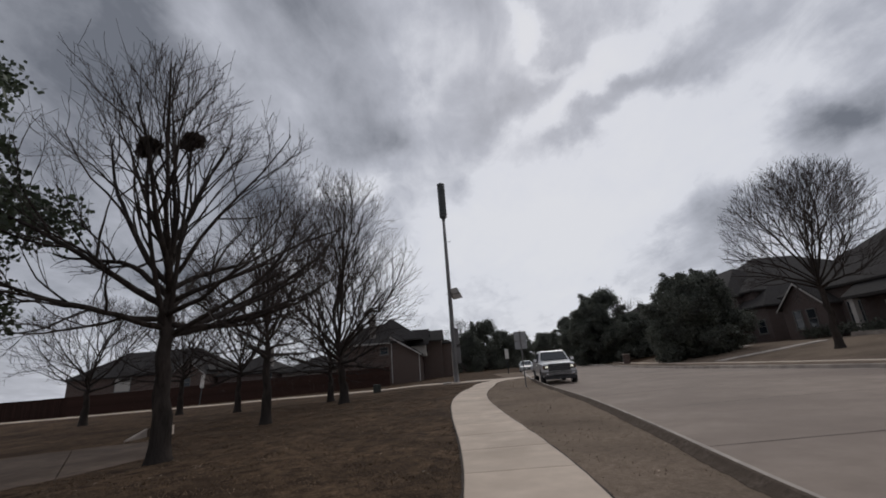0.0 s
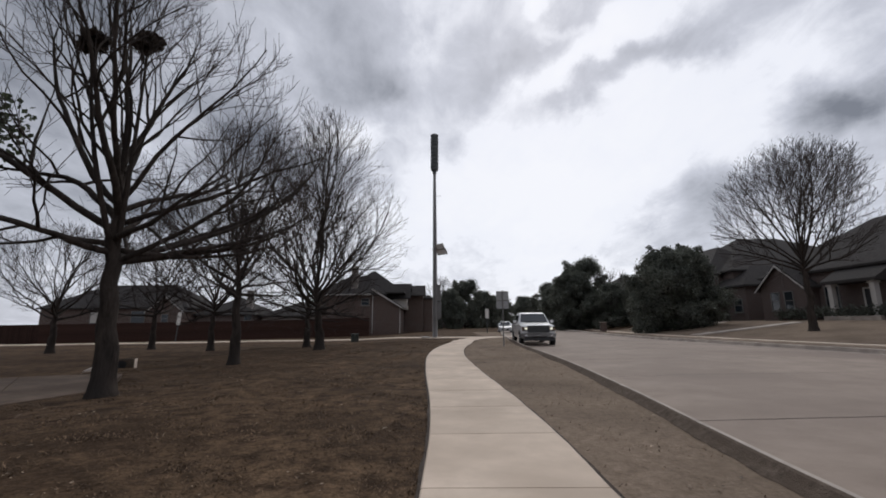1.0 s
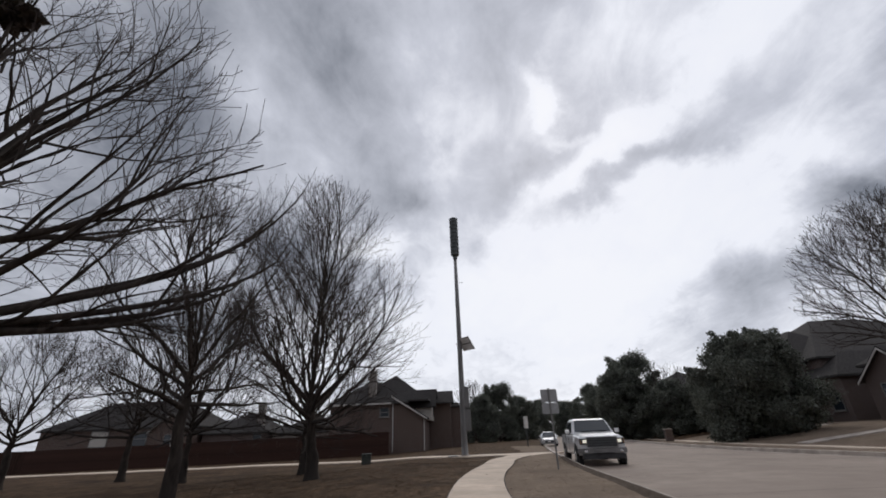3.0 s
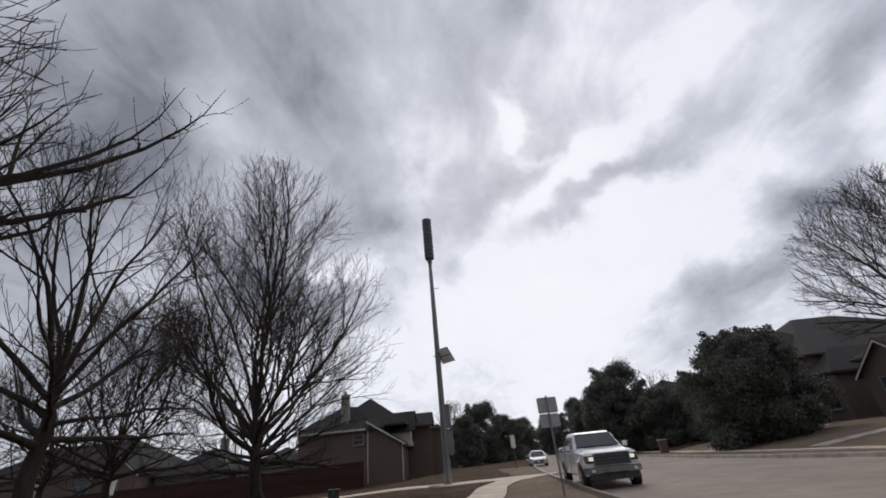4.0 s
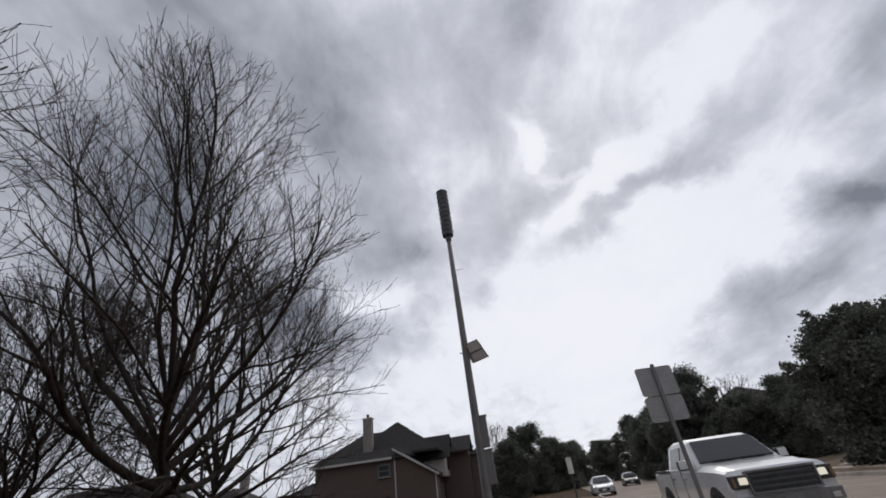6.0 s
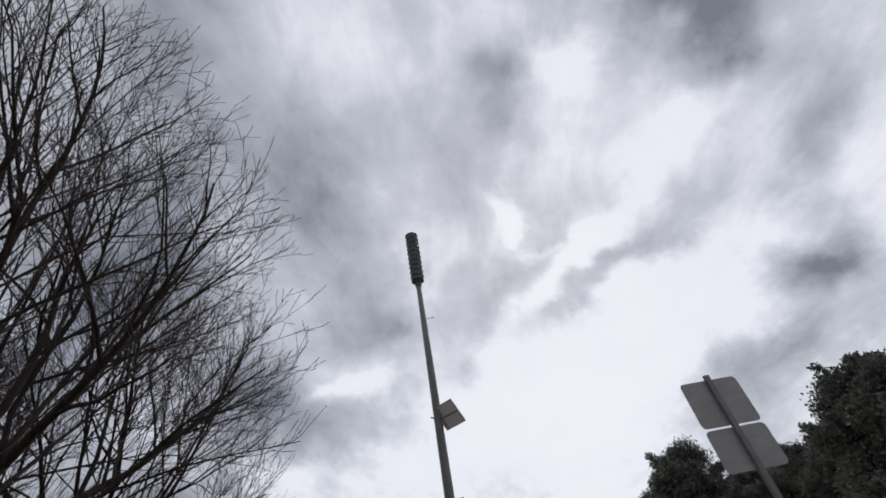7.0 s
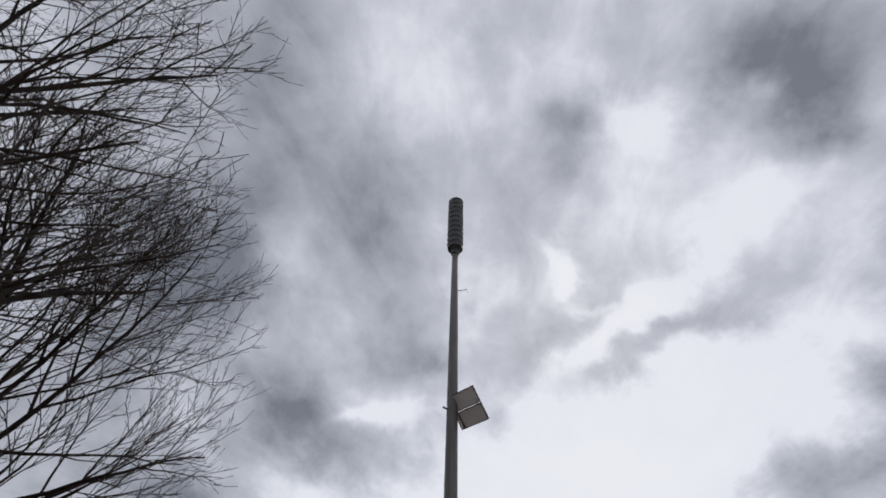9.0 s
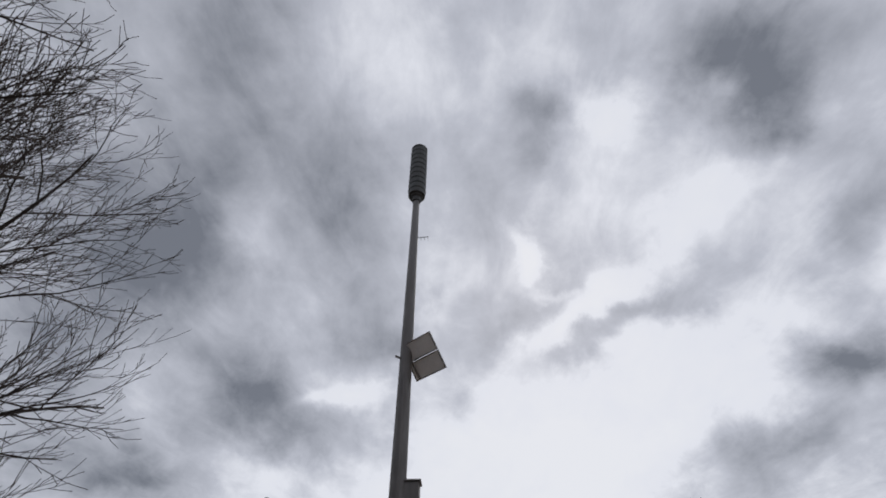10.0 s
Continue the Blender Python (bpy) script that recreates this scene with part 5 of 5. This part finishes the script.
def brick_house():
    """Two-storey brown brick house beyond the fence: main block, peaked roof, wing under a falling roof, cross gable, chimney."""
    h = thing("brick_house", pose(0, 59.5, -0.1), "two-storey brown brick house with grey shingle roof and brick chimney", "house", "houses")
    part("wall", box_bm(-17.45, -10.02, 0.0, 8.0, -0.3, 5.2), M_BRICK, h)
    part("wing_wall", prism(bmesh.new(), [(-10.0, -0.3), (-6.25, -0.3), (-6.25, 3.50), (-10.0, 5.75)], 0.0, 7.9, "y"), M_BRICK, h)
    part("main_roof", hip_roof(bmesh.new(), -17.45, -8.6, 0.02, 8.0, 5.25, 8.05, inset=3.9), M_SHINGLE, h, "grey asphalt shingle roof")
    part("peaked_roof", hip_roof(bmesh.new(), -15.0, -5.9, 0.3, 7.9, 5.5, 8.78, 0.1, inset=4.52), M_SHINGLE, h, "steep grey shingle roof rising to a peak")
    part("wing_roof", prism(bmesh.new(), [(-10.05, 5.82), (-5.95, 3.30), (-5.95, 3.50), (-10.05, 6.02)], -0.38, 3.6, "y"), M_SHINGLE, h, "sloping shingle roof of the wing")
    part("verge_board", prism(bmesh.new(), [(-10.05, 5.74), (-5.92, 3.22), (-5.92, 3.42), (-10.05, 5.96)], -0.45, -0.385, "y"), M_TRIM, h, "pale verge board")
    part("upper_wall", box_bm(-7.6, -5.62, 2.2, 6.0, 3.2, 4.9), M_SIDING, h, "pale upper wall")
    part("cross_roof", gable_roof(bmesh.new(), 0, 1.95, -0.15, 4.9, 6.8, 3.4, 0.3, 0.14), M_SHINGLE, h, "shingle roof of the cross gable").matrix_local = pose(-5.55, 4.1, 0, 0, 0, 90)
    part("cross_gable", prism(bmesh.new(), [(2.2, 4.9), (6.0, 4.9), (4.1, 6.74)], -7.0, -5.55, "x"), M_SIDING, h, "pale cross gable")
    part("rear_wing", box_bm(-6.2, -3.5, 5.0, 12.0, -0.3, 5.3), M_BRICK, h)
    part("rear_roof", gable_roof(bmesh.new(), 0, 2.3, 0.0, 5.3, 6.75, 3.2, 0.2, 0.14), M_SHINGLE, h, "shingle roof of the rear wing").matrix_local = pose(-3.45, 6.6, 0, 0, 0, 90)
    part("porch_wing", box_bm(-3.48, -2.2, 6.0, 12.0, -0.3, 4.9), M_BRICK, h)
    part("porch_roof", hip_roof(bmesh.new(), -3.5, -2.2, 6.0, 12.0, 4.95, 5.5, 0.2), M_SHINGLE, h)
    ch = part("chimney", box_bm(-13.1, -12.25, 0.75, 1.45, 5.0, 8.95, bevel=0.02), M_BRICK2, h, "tall pale brick chimney")
    part("chimney_cap", box_bm(-13.17, -12.18, 0.68, 1.52, 8.952, 9.08, bevel=0.02), M_TRIM, ch)
    part("flue", lathe(bmesh.new(), [(0.13, 9.08), (0.13, 9.42)], 12, m=Matrix.Translation((-12.68, 1.1, 0))), M_BRICK3, ch)
    part("downspout", box_bm(-10.0, -9.9, -0.09, -0.003, 0.0, 5.5), M_TRIM, h, "pale downspout")
    part("corner_board", box_bm(-6.34, -6.25, -0.05, -0.003, 0.0, 3.4), M_TRIM, h, "pale corner board")
    window(h, Matrix.Translation((-10.95, 0.0, 3.75)), 0.95, 0.85)
    part("fascia", box_bm(-17.9, -10.1, -0.47, -0.435, 5.02, 5.22), M_TRIM, h, "pale fascia")
    part("upper_window", box_bm(-5.58, -5.545, 3.6, 4.6, 3.7, 4.8), M_PANE, h)


def simple_house(x, y, w, d, eave, ridge, rot, wall, label, gables=(), wins=(), chimney=None, inset=None):
    h = thing("house", pose(x, y, land(x, y) - 0.05, 0, 0, rot), label, "house", "houses")
    part("wall", box_bm(0, w, 0, d, -0.2, eave), wall, h)
    part("roof", hip_roof(bmesh.new(), 0, w, 0, d, eave + 0.15, ridge, inset=inset), M_SHINGLE, h, "grey asphalt shingle roof")
    for xc, half, ge, gp in gables:
        g = part("gable_wall", gable_end(box_bm(xc - half, xc + half, -1.2, 0.0, -0.2, ge), xc, half, -1.2, ge, gp, 3.0), wall, h)
        part("gable_roof", gable_roof(bmesh.new(), xc, half, -1.2, ge, gp, 3.4), M_SHINGLE, h)
        s = (gp - ge) / half
        for sg in (-1, 1):
            o = [(xc, gp + 0.02), (xc + sg * (half + 0.35), ge - 0.35 * s + 0.02), (xc + sg * (half + 0.35), ge - 0.35 * s - 0.14), (xc, gp - 0.14)]
            part("verge_board", prism(bmesh.new(), o, -1.60, -1.553, "y"), M_TRIM, g, "pale verge board")
    for wx, wy, wz, ww, wh in wins:
        window(h, Matrix.Translation((wx, wy, wz)), ww, wh)
    if chimney:
        cx, cy, ctop = chimney
        ch = part("chimney", box_bm(cx - 0.5, cx + 0.5, cy - 0.4, cy + 0.4, eave, ctop, bevel=0.02), M_BRICK2, h, "brick chimney")
        part("chimney_cap", box_bm(cx - 0.58, cx + 0.58, cy - 0.48, cy + 0.48, ctop + 0.002, ctop + 0.14), M_TRIM, ch)
    return h


brick_house()
long_house = simple_house(-69, 74, 25, 12, 5.0, 9.5, 0, M_BRICK, "long brown brick house with pale window blinds behind the fence", [(22.2, 2.9, 4.6, 6.9)], [(10.1, 0, 2.6, 2.7, 2.2), (16.8, 0, 2.6, 2.2, 1.9), (22.2, -1.2, 2.6, 1.0, 1.3)])
part("window_blind", box_bm(8.78, 11.42, -0.075, -0.062, 2.64, 4.76), M_SIDING, long_house, "pale closed window blind")
simple_house(-43.5, 76, 10, 11, 3.7, 7.0, 0, M_BRICK3, "red brick house with a pale chimney behind the fence", [], [(2.5, 0, 1.2, 1.4, 1.4), (9.0, 0, 2.0, 1.2, 1.6)], (8.2, 2.2, 8.0))
simple_house(-33, 78, 10.5, 11, 3.3, 6.2, 0, M_BRICK2, "tan brick house with a hip roof behind the fence", [], [(3, 0, 1.0, 1.4, 1.4), (7.5, 0, 1.0, 1.4, 1.4)])
# houses beyond the street face it, towards -x
big = simple_house(34.0, 53.0, 22.0, 20.5, 5.8, 11.7, 0, M_BRICK3, "large dark brick house with a tall hip roof beyond the street", [], [(6.0, 0, 1.3, 1.3, 1.6), (11.0, 0, 1.3, 1.3, 1.6)], inset=8.75)
part("front_wing", box_bm(-1.8, -0.02, 2.0, 19.0, -0.2, 5.6), M_BRICK3, big)
part("front_roof", hip_roof(bmesh.new(), -1.8, 8.0, 2.0, 19.0, 5.75, 9.95), M_SHINGLE, big, "grey shingle roof of the front wing")
part("side_wing", box_bm(-0.9, 9.0, -2.8, -0.02, -0.2, 3.9), M_BRICK3, big)
part("side_roof", hip_roof(bmesh.new(), -0.9, 9.0, -2.8, 3.0, 3.95, 6.4), M_SHINGLE, big, "lower shingle roof")
for wy, wz, ww, wh in ((-1.5, 1.0, 1.2, 1.4), (4.5, 1.1, 1.3, 1.6), (9.0, 1.1, 1.3, 1.6), (14.0, 1.1, 1.3, 1.6), (6.0, 3.8, 1.1, 1.2)):
    window(big, pose(-1.8 if wy > 0 else -0.9, wy, wz, 0, 0, -90), ww, wh)
right_house = simple_house(33.0, 47.0, 23.0, 12.0, 4.2, 9.15, -90, M_BRICK3, "dark brick house with pale porch columns beyond the street", [(3.4, 2.6, 3.1, 5.2)],
                           [(2.6, -1.2, 1.0, 0.9, 1.6), (4.2, -1.2, 1.0, 0.9, 1.6), (7.3, 0, 1.0, 1.2, 1.8), (15.6, 0, 1.2, 1.3, 1.7), (19.0, 0, 1.2, 1.3, 1.7)])
part("corner_roof", hip_roof(bmesh.new(), 0.0, 9.0, 0.2, 8.0, 4.3, 7.85), M_SHINGLE, right_house, "lower shingle roof at the corner")
for cx in (8.75, 12.2):
    col = part("porch_column", box_bm(cx - 0.19, cx + 0.19, -1.55, -1.17, 0.3, 2.7, bevel=0.02), M_TRIM, right_house, "pale square porch column")
    part("capital", box_bm(cx - 0.25, cx + 0.25, -1.62, -1.10, 2.702, 2.86, bevel=0.01), M_TRIM, col)
part("porch_roof", prism(bmesh.new(), [(-1.8, 2.87), (0.02, 2.87), (0.02, 4.3), (-1.8, 3.1)], 8.2, 12.8, "x"), M_SHINGLE, right_house)
part("porch_floor", box_bm(8.2, 12.8, -1.9, 0.0, -0.2, 0.30, bevel=0.02), M_KERB, right_house)
door(right_house, Matrix.Translation((10.6, -0.01, 0.302)))
simple_house(29.5, 80.0, 10.0, 10.0, 6.0, 9.4, 0, M_BRICK, "brown brick house among evergreens beyond the street", [], [(3, 0, 1.2, 1.2, 1.5), (7, 0, 3.8, 1.2, 1.2)])
simple_house(-6.0, 118.0, 14.0, 10.0, 4.8, 8.8, 10, M_BRICK, "far brown brick house near the end of the street", [], [(4, 0, 1.2, 1.2, 1.5), (10, 0, 1.2, 1.2, 1.5)])


def hedge(x0, x1, y0, y1, h, seed, label):
    rng = np.random.default_rng(seed)
    clumps, n = [], int(max(x1 - x0, y1 - y0) / 0.7)
    for i in range(n):
        u = (i + 0.5) / n
        clumps.append((x0 + (x1 - x0) * u, y0 + (y1 - y0) * u, h * 0.5 + 0.08 * rng.normal(), h * 0.55))
    t = thing("hedge", pose(0, 0, land((x0 + x1) / 2, (y0 + y1) / 2)), label, "hedge", "hedges by the houses")
    v, f = leaf_cloud(rng, clumps, 900 * n // 4, 0.16)
    mesh_object("foliage", v, f, M_SHRUB, t)


hedge(31.6, 31.6, 28.0, 44.0, 1.1, 1, "clipped dark evergreen hedge below house windows")
hedge(31.0, 31.0, 50.5, 68.0, 1.2, 2, "low dark evergreen hedge along a house front")
def brick_mailbox(x, y):
    t = thing("mailbox", pose(x, y, land(x, y), 0, 0, -8), "square brown brick mailbox pillar with a stone cap", "mailbox")
    part("pillar", box_bm(-0.34, 0.34, -0.34, 0.34, -0.1, 1.15, bevel=0.01), M_BRICK, t)
    part("cap", box_bm(-0.40, 0.40, -0.40, 0.40, 1.152, 1.24, bevel=0.02), M_KERB, t, "pale stone cap")
    flap = part("flap", box_bm(-0.365, -0.342, -0.12, 0.12, 0.86, 1.04, bevel=0.006), M_BLACK, t, "black metal flap")
    part("knob", box_bm(-0.385, -0.367, -0.015, 0.015, 1.0, 1.025), M_CHROME, flap)


brick_mailbox(20.1, 58.3)
for x, y, h, lab in ((22.5, 51.0, 1.2, "small dark shrub on the far lawn"), (19.5, 47.0, 0.9, "low dark shrub on the far lawn")):
    rng = np.random.default_rng(int(x * 10))
    t = thing("shrub", pose(x, y, land(x, y)), lab, "shrub", "shrubs beyond the street")
    v, f = leaf_cloud(rng, [(0, 0, h * 0.5, h * 0.55), (0.2, 0.1, h * 0.75, h * 0.4)], 900, 0.14)
    mesh_object("foliage", v, f, M_SHRUB, t)


# ---------------------------------------------------------------- lawn: blades and litter
def on_turf(x, y):
    m, k = walk_mid(y), near_kerb(y)
    return x < k - 0.06 and not (m - WALK_HALF - 0.01 < x < m + WALK_HALF + 0.01 and y < 39)


def build_lawn():
    rng = random.Random(8)
    verts, faces = [], []
    count = 0
    while count < 120000:
        y = 3.5 + 30 * rng.random() ** 1.7
        x = rng.uniform(-13, 4.4)
        if not on_turf(x, y) or noise.noise(Vector((x * 1.4, y * 1.4, 5))) + 0.5 * noise.noise(Vector((x * 4, y * 4, 9))) < rng.uniform(-0.3, 0.35):
            continue
        if x > walk_mid(y) and rng.random() < 0.85:
            continue
        z = land(x, y)
        a = rng.uniform(0, 6.28)
        s = 1 + 0.02 * (y - 3)
        h = rng.uniform(0.004, 0.022) * s
        w = rng.uniform(0.004, 0.009) * s
        lx, ly = math.cos(a), math.sin(a)
        lean = rng.uniform(0.018, 0.05) * s
        b = len(verts)
        verts += [(x - ly * w, y + lx * w, z - 0.004), (x + ly * w, y - lx * w, z - 0.004), (x + lx * lean, y + ly * lean, z + h)]
        faces.append((b, b + 1, b + 2))
        count += 1
    tagged(mesh_object("grass", verts, faces, M_BLADE), "short dry brown grass blades over the lawn", "grass", kind="stuff")
    verts, faces = [], []
    count = 0
    while count < 2600:
        y = 4 + 28 * rng.random() ** 1.5
        x = rng.uniform(-13, 4.3)
        if not on_turf(x, y) and rng.random() > 0.12:
            continue
        z = land(x, y) + 0.012 if on_turf(x, y) else 0.040
        if x > near_kerb(y) - 0.1:
            continue
        if count % 5:
            x, y = near[0] + rng.gauss(0, 0.10), near[1] + rng.gauss(0, 0.10)
            z = land(x, y) + 0.012
            if not on_turf(x, y):
                count += 1
                continue
        else:
            near = (x, y)
        a, s = rng.uniform(0, 6.28), rng.uniform(0.009, 0.022) * (1.7 if count % 7 == 0 else 1.0)
        c, d = math.cos(a), math.sin(a)
        b = len(verts)
        for u, v, hh in ((-1, 0, 0.1), (-0.2, 0.5, 0.5), (1, 0.05, 0.2), (-0.1, -0.5, 0.4)):
            verts.append((x + s * (u * c - v * d), y + s * (u * d + v * c), z + s * hh * rng.random()))
        faces += [(b, b + 1, b + 2), (b, b + 2, b + 3)]
        count += 1
    tagged(mesh_object("leaf_litter", verts, faces, M_LITTER), "scattered pale dry leaves on the lawn", "leaf litter", kind="stuff")


build_lawn()
